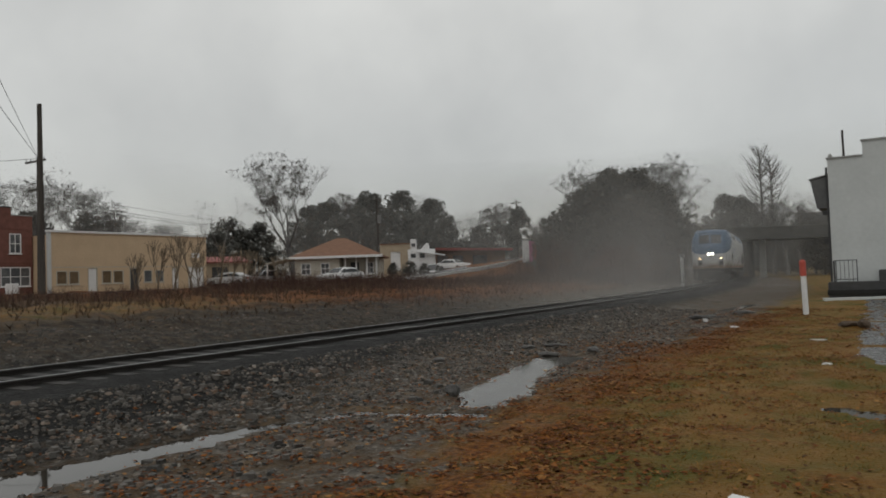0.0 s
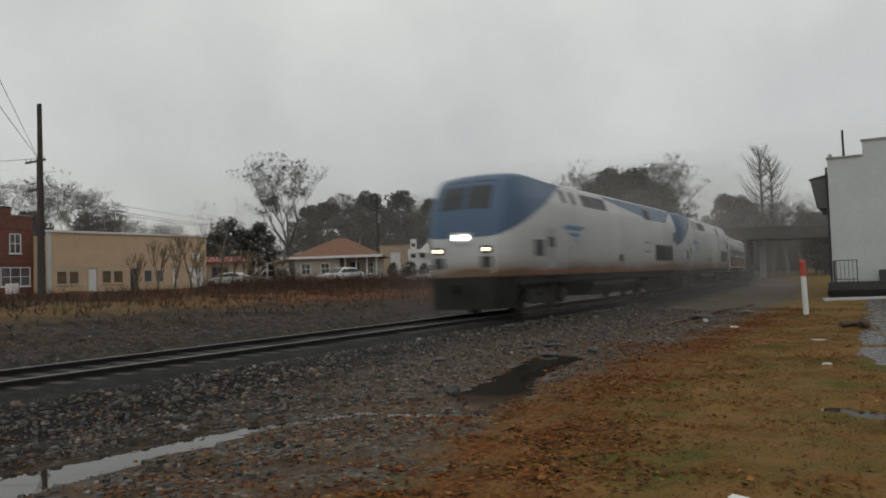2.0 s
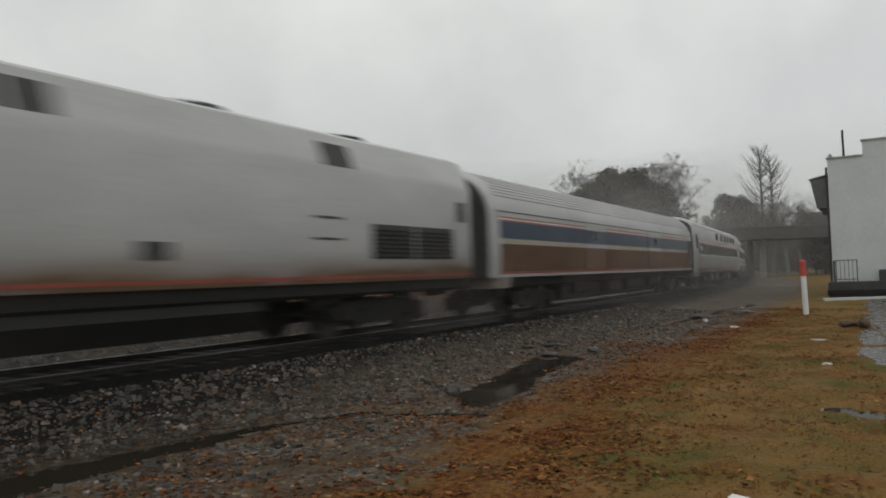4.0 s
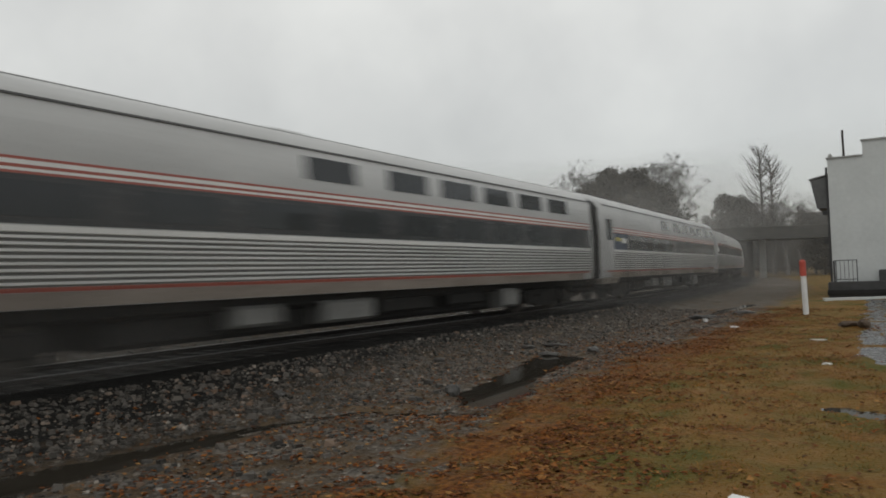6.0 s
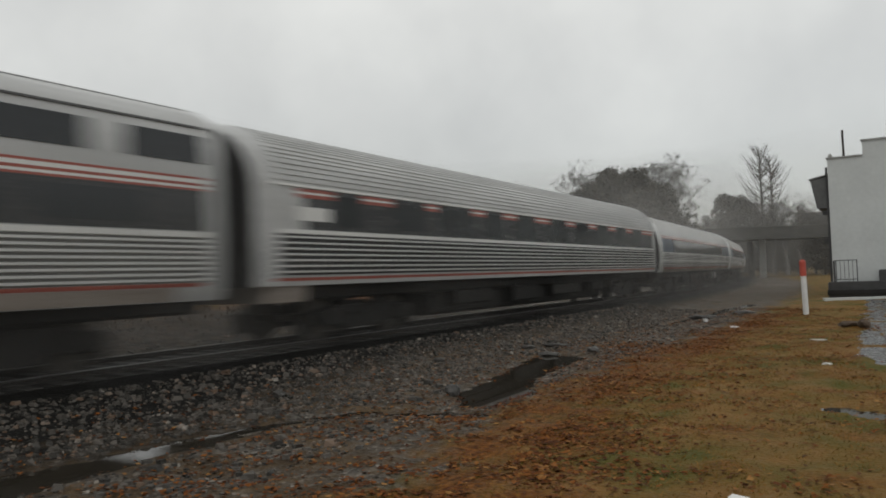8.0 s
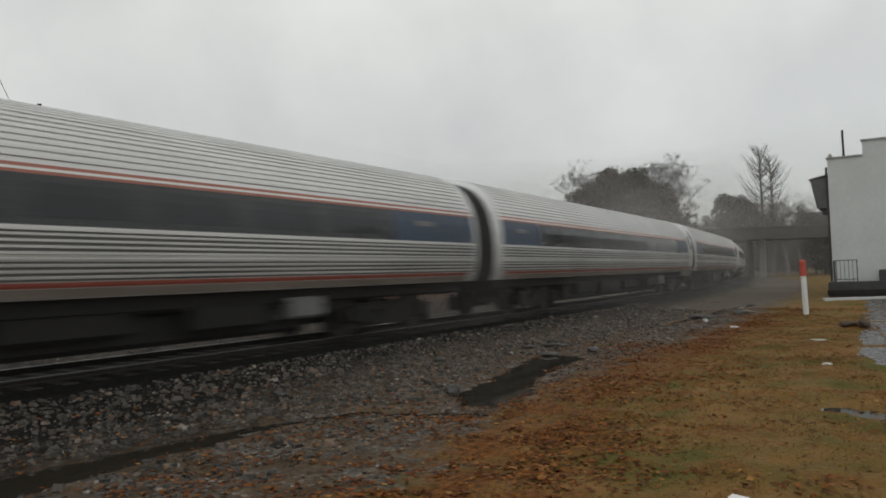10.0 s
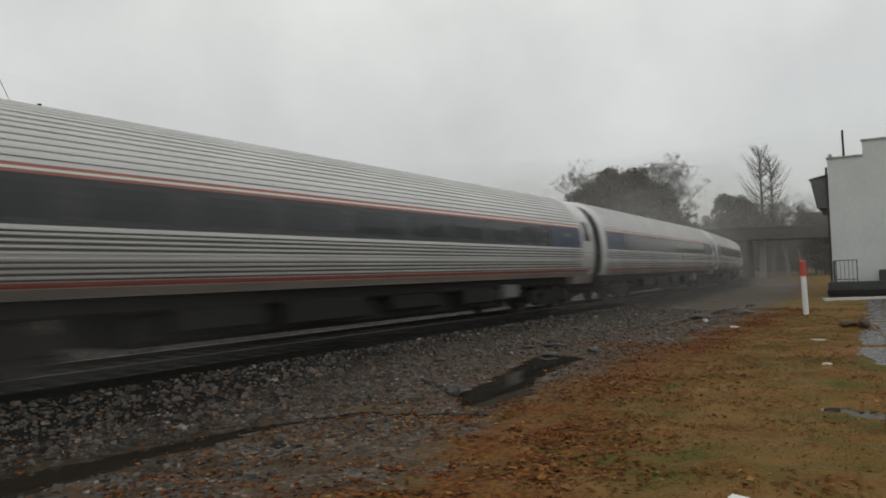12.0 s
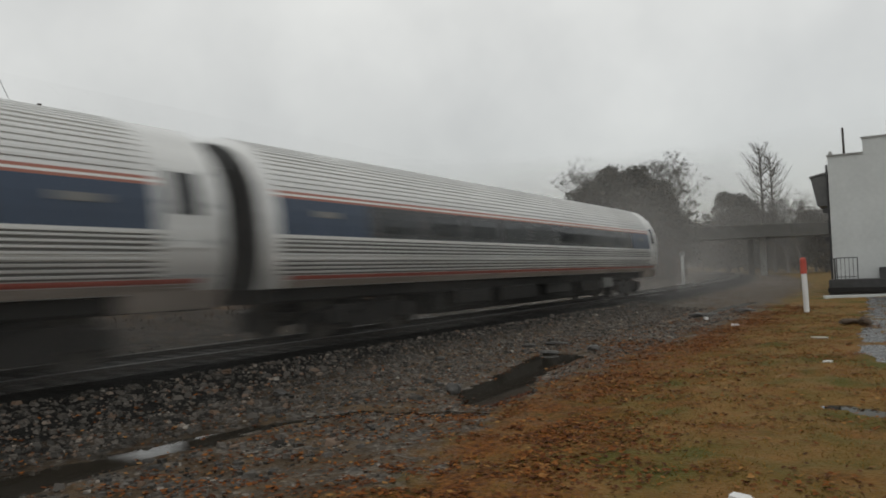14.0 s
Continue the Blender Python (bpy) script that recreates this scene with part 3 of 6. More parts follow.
def gangway(car, length, top, o, wide=0.62):
    for s in (1, -1):
        y = s * (length / 2)
        pts = [(x * 0.93, 1.0 + (z - 1.0) * 0.955) for x, z in o[0]] + [(-x * 0.93, 1.0 + (z - 1.0) * 0.955) for x, z in o[0][-2::-1]]
        # Dark plate laid over the pale end of the shell.
        part("end_plate", Mesher().prism(pts, min(y, y + s * 0.05), max(y, y + s * 0.05)), DARKTRIM, car, "dark end wall")
        y = y + s * 0.052
        mb = Mesher()
        for k in range(4):
            a, b = sorted((y + s * 0.085 * k, y + s * (0.085 * k + 0.06)))
            g = 0.03 * (k % 2)
            mb.box(-wide - 0.16 - g, -wide + g, a, b, 1.1, top, 0.03).box(wide - g, wide + 0.16 + g, a, b, 1.1, top, 0.03).box(-wide, wide, a, b, top - 0.18, top + g)
        part("diaphragm", mb, RUBBER, car, "black rubber gangway diaphragm")
        part("end_door", Mesher().box(-0.42, 0.42, min(y, y + s * 0.03), max(y, y + s * 0.03), 1.15, 3.15, 0.02), DARKTRIM, car)
        cp = Mesher().box(-0.12, 0.12, min(y, y + s * 0.42), max(y, y + s * 0.42), 0.72, 0.98, 0.03)
        part("coupler", cp, TRUCKM, car)


def sign_bars(car, o, y0, z0, wide, tall, material, name="lettering"):
    return part(name, skin(o, z0, z0 + tall, y0, y0 + wide, 0.014), material, car)


AMF = outline([(1.40, 1.06), (1.50, 1.25), (1.57, 1.6), (1.585, 2.0), (1.56, 2.4), (1.50, 2.75), (1.40, 3.05), (1.23, 3.35), (0.98, 3.61), (0.64, 3.80), (0.30, 3.89), (0, 3.92)])
VWL = outline([(1.50, 0.94), (1.55, 1.2), (1.56, 2.4), (1.54, 3.0), (1.50, 3.68), (1.34, 3.92), (1.0, 4.10), (0.55, 4.22), (0, 4.26)])
HRT = outline([(1.50, 1.12), (1.53, 1.5), (1.53, 2.9), (1.50, 3.15), (1.39, 3.45), (1.18, 3.74), (0.88, 3.97), (0.5, 4.12), (0, 4.18)])


def end_rings(half_len):
    return [(-half_len, 0.94, 0.965), (-half_len + 0.10, 0.985, 0.99), (-half_len + 0.28, 1, 1), (half_len - 0.28, 1, 1), (half_len - 0.10, 0.985, 0.99), (half_len, 0.94, 0.965)]


def amfleet(vestibule=True):
    h = 12.62
    end = 1.4 if vestibule else 0.35
    car = empty("coach_car", Matrix(), "stainless steel fluted tube-bodied passenger coach with red, white and blue bands", "passenger car", "cars of the train")
    part("body", shell(AMF, end_rings(h)), STEEL, car, "brushed stainless steel shell", True)
    part("roof_rib", flutes(AMF, 2.88, 3.90, -h + 0.35, h - end - 0.1, 15, 0.022), STEEL_DULL, car, "weathered fluted roof steel")
    part("side_rib", flutes(AMF, 1.31, 1.955, -h + 0.35, h - end, 8, 0.028), STEEL, car, "fluted stainless side")
    # Backing panel holds the grooves' shade in its colour.
    part("side_backing", skin(AMF, 1.30, 1.96, -h + 0.35, h - end, 0.004), STEEL_SHADE, car, "shade-darkened steel between the ribs")
    part("red_stripe", skin(AMF, 2.785, 2.835, -h + 0.35, h - end), ORANGE_STRIPE, car, "thin red stripe")
    part("white_stripe", skin(AMF, 2.745, 2.785, -h + 0.35, h - end), WHITE_STRIPE, car, "thin white stripe")
    part("red_stripe", skin(AMF, 2.70, 2.745, -h + 0.35, h - end), ORANGE_STRIPE, car, "thin red stripe")
    part("window_band", skin(AMF, 2.03, 2.70, -h + 3.0, h - 3.9), BAND, car, "dark window band")
    for a, b in ((-h + 0.35, -h + 3.0), (h - 3.9, h - end)):
        part("blue_band", skin(AMF, 2.03, 2.70, a, b), BLUE, car, "dark blue band")
    part("belt_rail", skin(AMF, 1.965, 2.025, -h + 0.35, h - end, 0.03), WHITE_STRIPE, car, "bright white belt rail")
    for k in range(9):
        y = -h + 3.4 + k * 1.98
        for s in (1, -1):
            part("window", skin(AMF, 2.14, 2.60, y, y + 1.55, 0.012, (s,)), GLASS, car)
    for q in (-h + 1.3, h - 3.0):
        sign_bars(car, AMF, q, 2.38, 0.75, 0.12, TANK)
    part("red_sill_stripe", skin(AMF, 1.21, 1.285, -h + 0.6, h - 0.6), RED_STRIPE, car, "red sill stripe")
    part("side_sill", skin(AMF, 1.07, 1.20, -h + 0.6, h - 0.6, 0.008), SILL, car, "grimy sill")
    for e in (1,) if vestibule else ():
        a, b = sorted((e * (h - 0.02), e * (h - 1.35)))
        part("vestibule_panel", skin(AMF, 1.3, 3.0, a, b - 0.25, 0.004), SILVER, car)
        a2, b2 = sorted((e * (h - 0.45), e * (h - 1.25)))
        for s in (1, -1):
            dr = part("vestibule_door", skin(AMF, 1.15, 3.0, a2, b2, 0.010, (s,)), STEEL, car)
            c, d = a2 + 0.13, b2 - 0.13
            part("door_window", skin(AMF, 2.28, 2.95, c, d, 0.016, (s,)), GLASS, dr)
        m1, m2 = sorted((e * (h - 0.1), e * (h - 1.9)))
        part("step_skirt", Mesher().prism([(-1.46, 1.1), (1.46, 1.1), (1.36, 0.80), (-1.36, 0.80)], m1, m2), SILL, car, "pale grimy step skirt")
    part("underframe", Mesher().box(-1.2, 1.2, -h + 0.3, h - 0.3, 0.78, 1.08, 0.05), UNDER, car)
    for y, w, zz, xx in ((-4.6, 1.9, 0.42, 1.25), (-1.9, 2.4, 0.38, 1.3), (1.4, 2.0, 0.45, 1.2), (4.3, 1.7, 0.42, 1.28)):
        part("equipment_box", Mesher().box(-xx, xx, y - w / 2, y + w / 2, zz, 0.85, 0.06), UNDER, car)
    # Added block, not a seen part: keeps the space under the floor dark.
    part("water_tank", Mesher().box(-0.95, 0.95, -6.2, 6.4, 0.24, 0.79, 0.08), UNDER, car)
    part("battery_box", Mesher().box(-1.33, 1.33, 5.7, 6.6, 0.5, 0.9, 0.05), TANK, car, "dull silver box")
    add_trucks(car, (-9.07, 9.07), 0.457, 2.59)
    gangway(car, 2 * h, 3.25, AMF)
    return car


def viewliner(upper):
    h = 12.68
    car = empty("sleeping_car", Matrix(), "tall stainless steel sleeping car with two rows of windows", "passenger car", "cars of the train")
    part("body", shell(VWL, end_rings(h)), GREYPAINT, car, "pale grey smooth shell", True)
    part("roof_gutter", skin(VWL, 3.685, 3.725, -h + 0.3, h - 0.3, 0.02), DARKTRIM, car, "dark gutter line")
    part("roof_seam", skin(VWL, 4.06, 4.075, -h + 0.3, h - 0.3, 0.012), DARKTRIM, car)
    part("side_rib", flutes(VWL, 1.23, 1.92, -h + 1.55, h - 0.4, 8, 0.030), STEEL, car, "fluted stainless side")
    part("side_backing", skin(VWL, 1.23, 1.93, -h + 1.55, h - 0.4, 0.004), STEEL_SHADE, car, "shade-darkened steel between the ribs")
    part("belt_rail", skin(VWL, 1.94, 2.02, -h + 1.55, h - 0.4, 0.03), WHITE_STRIPE, car, "bright belt rail")
    for z0, z1, m in ((2.86, 2.90, RED_STRIPE), (2.80, 2.86, WHITE_STRIPE), (2.755, 2.80, RED_STRIPE), (2.715, 2.755, WHITE_STRIPE), (2.68, 2.715, RED_STRIPE)):
        part("stripe", skin(VWL, z0, z1, -h + 1.55, h - 0.4), m, car)
    part("window_band", skin(VWL, 2.04, 2.68, -h + 3.4, h - 0.4), BAND, car, "dark window band")
    part("blue_band", skin(VWL, 2.04, 2.68, -h + 1.55, -h + 3.4), BLUE, car, "dark blue band")
    for s in (1, -1):
        for a, b in upper:
            part("upper_window", skin(VWL, 3.12, 3.56, a, b, 0.012, (s,)), GLASS, car)
        for k in range(9):
            a = 4.2 + 2.25 * k
            part("window", skin(VWL, 2.14, 2.60, a - h, a - h + 1.6, 0.012, (s,)), GLASS, car)
    sign_bars(car, VWL, -h + 1.75, 2.38, 0.75, 0.13, mat("yellow sign film", (0.45, 0.40, 0.08), (0.55, 0.48, 0.12), 3, 0.5))
    sign_bars(car, VWL, -h + 2.6, 2.30, 0.7, 0.20, WHITE_STRIPE)
    part("red_sill_stripe", skin(VWL, 1.165, 1.225, -h + 0.5, h - 0.5), RED_STRIPE, car, "red sill stripe")
    part("side_sill", skin(VWL, 0.95, 1.16, -h + 1.0, h - 1.0, 0.008), SILL, car, "grimy sill")
    for s in (1, -1):
        dr = part("vestibule_door", skin(VWL, 0.98, 3.30, -h + 0.50, -h + 1.40, 0.012, (s,)), GREYPAINT, car)
        part("door_window", skin(VWL, 2.38, 3.18, -h + 0.62, -h + 1.28, 0.018, (s,)), GLASS, dr)
    part("step_skirt", Mesher().prism([(-1.48, 1.0), (1.48, 1.0), (1.40, 0.72), (-1.40, 0.72)], -h + 0.3, -h + 2.3), SILL, car, "pale grimy step skirt")
    part("underframe", Mesher().box(-1.2, 1.2, -h + 0.3, h - 0.3, 0.72, 0.97, 0.05), UNDER, car)
    for y, w, zz, xx, m in ((-3.6, 1.1, 0.42, 1.34, TANK), (-1.1, 1.6, 0.36, 1.36, TANK), (1.2, 2.2, 0.42, 1.2, UNDER), (3.9, 1.9, 0.45, 1.25, UNDER), (6.2, 1.0, 0.28, 1.38, TANK)):
        part("equipment_box", Mesher().box(-xx, xx, y - w / 2, y + w / 2, zz, 0.8, 0.06), m, car)
    # Added block that closes the bright gap under the floor.
    part("water_tank", Mesher().box(-0.95, 0.95, -6.4, 7.0, 0.24, 0.74, 0.08), UNDER, car)
    part("roof_vent", Mesher().box(-0.4, 0.4, -2.2, -1.2, 4.18, 4.32, 0.05), GREYPAINT, car)
    add_trucks(car, (-9.07, 9.07), 0.457, 2.59)
    gangway(car, 2 * h, 3.35, VWL)
    return car


def heritage(kind):
    h = 12.62
    bag = kind == "baggage"
    if bag:
        car = empty("baggage_car", Matrix(), "old fluted baggage car with blue band, orange stripes and brown grime", "baggage car", "cars of the train")
    else:
        car = empty("dining_car", Matrix(), "old stainless steel dining car with deep fluted sides and ribbed roof", "dining car", "cars of the train")
    part("body", shell(HRT, end_rings(h)), GREYPAINT if bag else ROOF_OLD, car, "", True)
    part("roof_rib", flutes(HRT, 3.36 if bag else 3.0, 4.16, -h + 0.5, h - 0.5, 13 if bag else 17, 0.022), ROOF_OLD, car, "weathered ribbed roof steel")
    part("underframe", Mesher().box(-1.2, 1.2, -h + 0.3, h - 0.3, 0.82, 1.13, 0.05), UNDER, car)
    if bag:
        part("letterboard_line", skin(HRT, 2.945, 2.975, -h + 0.4, h - 0.4, 0.015), DARKTRIM, car)
        for z0, z1, m in ((2.77, 2.82, ORANGE_STRIPE), (2.735, 2.77, WHITE_STRIPE), (2.69, 2.735, ORANGE_STRIPE)):
            part("stripe", skin(HRT, z0, z1, -h + 0.5, h - 1.15), m, car)
        part("end_panel", skin(HRT, 1.28, 3.34, h - 1.1, h - 0.3, 0.01), DARKTRIM, car, "dark grimy end panel")
        part("blue_band", skin(HRT, 2.20, 2.69, -h + 0.5, h - 1.15), BLUE, car, "dark blue band")
        part("white_stripe", skin(HRT, 2.06, 2.20, -h + 0.5, h - 1.15), CREAM, car, "dirty white stripe")
        part("side_rib", flutes(HRT, 1.28, 2.05, -h + 0.5, h - 0.5, 12, 0.018), GRIME, car, "fluted side under brown grime")
        part("lower_side", skin(HRT, 1.27, 2.055, -h + 0.5, h - 0.5, 0.004), GRIME, car, "brown grimy lower side")
        for y in (-5.2, 3.2):
            for s in (1, -1):
                d = part("loading_door", skin(HRT, 1.30, 2.93, y, y + 2.3, 0.022, (s,)), GREYPAINT, car)
                part("door_band", skin(HRT, 2.20, 2.69, y, y + 2.3, 0.027, (s,)), BLUE, d)
                part("door_foot", skin(HRT, 1.30, 2.055, y, y + 2.3, 0.027, (s,)), GRIME, d)
                part("door_window", skin(HRT, 2.32, 2.62, y + 0.85, y + 1.45, 0.034, (s,)), GLASS, d)
    else:
        part("letterboard", skin(HRT, 2.94, 2.985, -h + 0.4, h - 0.4, 0.03), WHITE_STRIPE, car, "bright moulding")
        part("window_band", skin(HRT, 2.16, 2.93, -h + 1.2, h - 0.6, 0.004), BAND, car, "dark window band")
        gaps = [(1.0, 2.03), (2.95, 4.07), (5.41, 6.0), (7.64, 8.41), (9.46, 10.37), (11.67, 12.82), (14.2, 15.0), (16.4, 17.2), (18.6, 19.4), (20.8, 21.6), (23.0, 24.6)]
        for (a0, a1), nxt in zip(gaps, gaps[1:] + [None]):
            for z0, z1, m in ((2.86, 2.92, RED_STRIPE), (2.82, 2.86, WHITE_STRIPE), (2.75, 2.82, RED_STRIPE)):
                part("stripe", skin(HRT, z0, z1, a0 - h, a1 - h, 0.010), m, car)
            if nxt:
                for s in (1, -1):
                    part("window", skin(HRT, 2.24, 2.84, a1 - h + 0.06, nxt[0] - h - 0.06, 0.012, (s,)), GLASS, car)
        part("side_rib", flutes(HRT, 1.32, 2.06, -h + 0.5, h - 0.5, 7, 0.05, 0.44), BRIGHT, car, "deep bright fluted side")
        # Dark panel paints in the shade of the deep grooves.
        part("side_backing", skin(HRT, 1.31, 2.07, -h + 0.5, h - 0.5, 0.004), DARKTRIM, car, "shade-dark grooves between the ribs")
        sign_bars(car, HRT, -h + 1.0, 2.32, 0.9, 0.26, WHITE_STRIPE)
        part("white_stripe", skin(HRT, 2.08, 2.15, -h + 0.5, h - 0.5, 0.012), WHITE_STRIPE, car)
    part("red_sill_stripe", skin(HRT, 1.205, 1.265, -h + 0.4, h - 0.4), RED_STRIPE, car, "red sill stripe")
    for y, w, zz, xx in ((-4.4, 2.0, 0.45, 1.2), (-1.2, 1.8, 0.4, 1.28), (2.2, 2.4, 0.45, 1.2), (5.2, 1.4, 0.5, 1.25)):
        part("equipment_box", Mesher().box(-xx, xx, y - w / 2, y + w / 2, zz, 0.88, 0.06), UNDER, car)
    # Added dark filler under the floor, as on the other cars.
    part("water_tank", Mesher().box(-0.95, 0.95, -6.2, 6.4, 0.24, 0.83, 0.08), UNDER, car)
    part("step_skirt", Mesher().prism([(-1.46, 1.12), (1.46, 1.12), (1.40, 0.82), (-1.40, 0.82)], -h + 0.2, -h + 1.3), SILL, car, "pale grimy step skirt")
    add_trucks(car, (-9.07, 9.07), 0.457, 2.59)
    gangway(car, 2 * h, 3.35, HRT)
    return car


LOC = outline([(1.50, 1.14), (1.52, 1.3), (1.52, 3.40), (1.47, 3.55), (1.24, 4.12), (1.10, 4.20), (0.6, 4.25), (0, 4.27)])


def loco_paint(name, rear_blue):
    """Silver with a blue nose that runs back to the eaves, and grime along the sill."""
    m = mat(name, (0.44, 0.445, 0.44), (0.54, 0.545, 0.54), 0.8, 0.42, 0.2, stretch=(1, 0.6, 2))
    nt = m.node_tree
    nd, lk = nt.nodes, nt.links
    bs = nd["Principled BSDF"]
    silver = bs.inputs["Base Color"].links[0].from_socket
    grain = next(n for n in nd if n.bl_idname == "ShaderNodeTexNoise").outputs["Fac"]
    tc = nd.new("ShaderNodeTexCoord")
    sp = nd.new("ShaderNodeSeparateXYZ")
    lk.new(tc.outputs["Object"], sp.inputs[0])

    def calc(op, a, b, c=None):
        n = nd.new("ShaderNodeMath")
        n.operation = op
        for i, q in enumerate((a, b, c)):
            if q is None:
                continue
            if isinstance(q, (int, float)):
                n.inputs[i].default_value = q
            else:
                lk.new(q, n.inputs[i])
        return n.outputs[0]

    back_ = calc("ADD", sp.outputs["Y"], 10.3)
    edge = calc("MULTIPLY_ADD", back_, 0.385, 2.17)
    nose = calc("GREATER_THAN", sp.outputs["Z"], edge)
    if rear_blue:
        fall = calc("MAXIMUM", calc("MULTIPLY_ADD", back_, -0.095, 4.93), calc("MULTIPLY_ADD", back_, 0.36, -3.2))
        fall = calc("MAXIMUM", fall, 3.46)
        stern = calc("MULTIPLY", calc("GREATER_THAN", sp.outputs["Z"], fall), calc("GREATER_THAN", back_, 9.5))
        stern = calc("MULTIPLY", stern, calc("LESS_THAN", sp.outputs["Z"], 4.13))
        nose = calc("MAXIMUM", nose, stern)
    mx = nd.new("ShaderNodeMix")
    mx.data_type = "RGBA"
    lk.new(nose, mx.inputs["Factor"])
    lk.new(silver, mx.inputs[6])
    mx.inputs[7].default_value = (0.062, 0.112, 0.182, 1)
    low = nd.new("ShaderNodeMapRange")
    low.inputs["From Min"].default_value, low.inputs["From Max"].default_value = 1.95, 1.25
    lk.new(sp.outputs["Z"], low.inputs["Value"])
    dirt = calc("MULTIPLY", calc("MULTIPLY", low.outputs[0], low.outputs[0]), calc("MULTIPLY_ADD", grain, 3.0, -0.35))
    mg = nd.new("ShaderNodeMix")
    mg.data_type = "RGBA"
    lk.new(dirt, mg.inputs["Factor"])
    lk.new(mx.outputs[2], mg.inputs[6])
    mg.inputs[7].default_value = (0.17, 0.105, 0.06, 1)
    mg.clamp_factor = True
    lk.new(mg.outputs[2], bs.inputs["Base Color"])
    return m


def locomotive(rear_blue):
    h = 10.3
    car = empty("locomotive", Matrix(), "silver and blue diesel passenger locomotive with sloping nose and lit headlights", "locomotive", "locomotives of the train")
    paint = loco_paint("locomotive paint", rear_blue)
    prof = [(0.35, 0.66, 2.28), (0.42, 0.72, 2.62), (0.55, 0.79, 3.10), (0.76, 0.86, 3.60), (1.02, 0.925, 3.98), (1.4, 0.98, 4.24), (1.9, 1, 4.33), (2.6, 1, 4.34), (4.2, 1, 4.28)]
    fh = lambda top: (top - 1.14) / (4.27 - 1.14)
    part("body", shell(LOC, [(-h + a, w, fh(t)) for a, w, t in prof] + [(h - 0.3, 1, 1), (h, 0.97, 0.985)]), paint, car, "silver body with blue nose", True)

    def over(x, a):
        """Height of the nose over (x, a metres from the front)."""
        t = float(np.interp(a, [p[0] for p in prof], [p[2] for p in prof]))
        w = float(np.interp(a, [p[0] for p in prof], [p[1] for p in prof]))
        z = float(np.interp(abs(x), [q * w for q in LOC[0][:1:-1, 0]], LOC[0][:1:-1, 1]))
        return 1.14 + (z - 1.14) * fh(t)

    for s in (1, -1):
        mb = Mesher()
        rings = []
        for a in (0.58, 0.76, 0.92, 1.12):
            row = [s * (0.06 + 0.13 * i) for i in range(7)]
            rings.append([(x, -h + a, over(x, a) + 0.015) for x in row] + [(x, -h + a, over(x, a) - 0.03) for x in row[::-1]])
        part("windshield", mb.loft(rings), GLASS, car, "dark sloping windshield pane")
    hl = part("headlight_housing", Mesher().box(-0.30, 0.30, -h + 0.30, -h + 0.6, 2.16, 2.46, 0.06), WHITE, car)
    for s in (1, -1):
        part("headlight", Mesher().tube((s * 0.14, -h + 0.285, 2.31), (s * 0.14, -h + 0.31, 2.31), 0.068, 0.072, 16), LAMP, hl, "lit white headlight")
        dl = part("ditch_light_housing", Mesher().box(s * 0.80 - 0.15, s * 0.80 + 0.15, -h + 0.31, -h + 0.6, 1.83, 2.06, 0.04), DARKTRIM, car)
        part("ditch_light", Mesher().tube((s * 0.80, -h + 0.295, 1.945), (s * 0.80, -h + 0.32, 1.945), 0.05, 0.054, 14), DITCH, dl, "lit warm ditch light")
        part("step_well", Mesher().box(s * 0.80 - 0.17, s * 0.80 + 0.17, -h + 0.325, -h + 0.6, 1.42, 1.74), DARKTRIM, car, "dark step recess")
        part("grab_rail", Mesher().tube((s * 1.02, -h + 0.36, 1.25), (s * 1.02, -h + 0.36, 2.05), 0.016, 0.016, 6), WHITE, car)
        for a, b in ((4.75, 5.1), (5.7, 6.05), (6.8, 7.35), (7.45, 8.0), (8.1, 8.7), (8.8, 9.45)):
            part("roof_grille", skin(LOC, 3.52, 3.98, a - h, b - h, 0.012, (s,)), DARKTRIM, car)
        part("side_vent", skin(LOC, 3.46, 3.94, 14.85 - h, 15.75 - h, 0.012, (s,)), DARKTRIM, car)
        for a, b in ((16.3, 17.9), (18.0, 19.6)):
            gr = part("air_intake", skin(LOC, 1.62, 2.36, a - h, b - h, 0.014, (s,)), DARKTRIM, car, "dark louvred air intake")
            lv = Mesher()
            for k in range(7):
                z = 1.68 + 0.095 * k
                lv.prism([(s * 1.53, z), (s * 1.56, z - 0.03), (s * 1.565, z - 0.015), (s * 1.535, z + 0.02)], a - h + 0.04, b - h - 0.04)
            part("louvre", lv, UNDER, gr)
        part("cab_window", skin(LOC, 1.74, 2.24, 2.15 - h, 2.92 - h, 0.012, (s,)), GLASS, car)
        dr = part("cab_door", skin(LOC, 1.36, 2.62, 3.15 - h, 3.85 - h, 0.012, (s,)), SILVER, car)
        part("door_window", skin(LOC, 2.02, 2.34, 3.24 - h, 3.76 - h, 0.018, (s,)), GLASS, dr)
        part("service_hatch", skin(LOC, 1.58, 1.86, 10.65 - h, 11.2 - h, 0.012, (s,)), DARKTRIM, car)
        part("rear_marker", skin(LOC, 2.55, 3.05, 19.85 - h, 20.25 - h, 0.012, (s,)), DARKTRIM, car, "dark louvred hatch")
        emblem = Mesher()
        for pts in ([(4.6, 2.62), (4.75, 2.80), (6.75, 2.78), (6.3, 2.62)], [(4.95, 2.54), (6.2, 2.54), (6.05, 2.40), (5.4, 2.40)], [(5.6, 2.34), (6.0, 2.34), (5.95, 2.18)]):
            n = len(pts)
            v = [(s * 1.528, a - h, z) for a, z in pts] + [(s * 1.50, a - h, z) for a, z in pts]
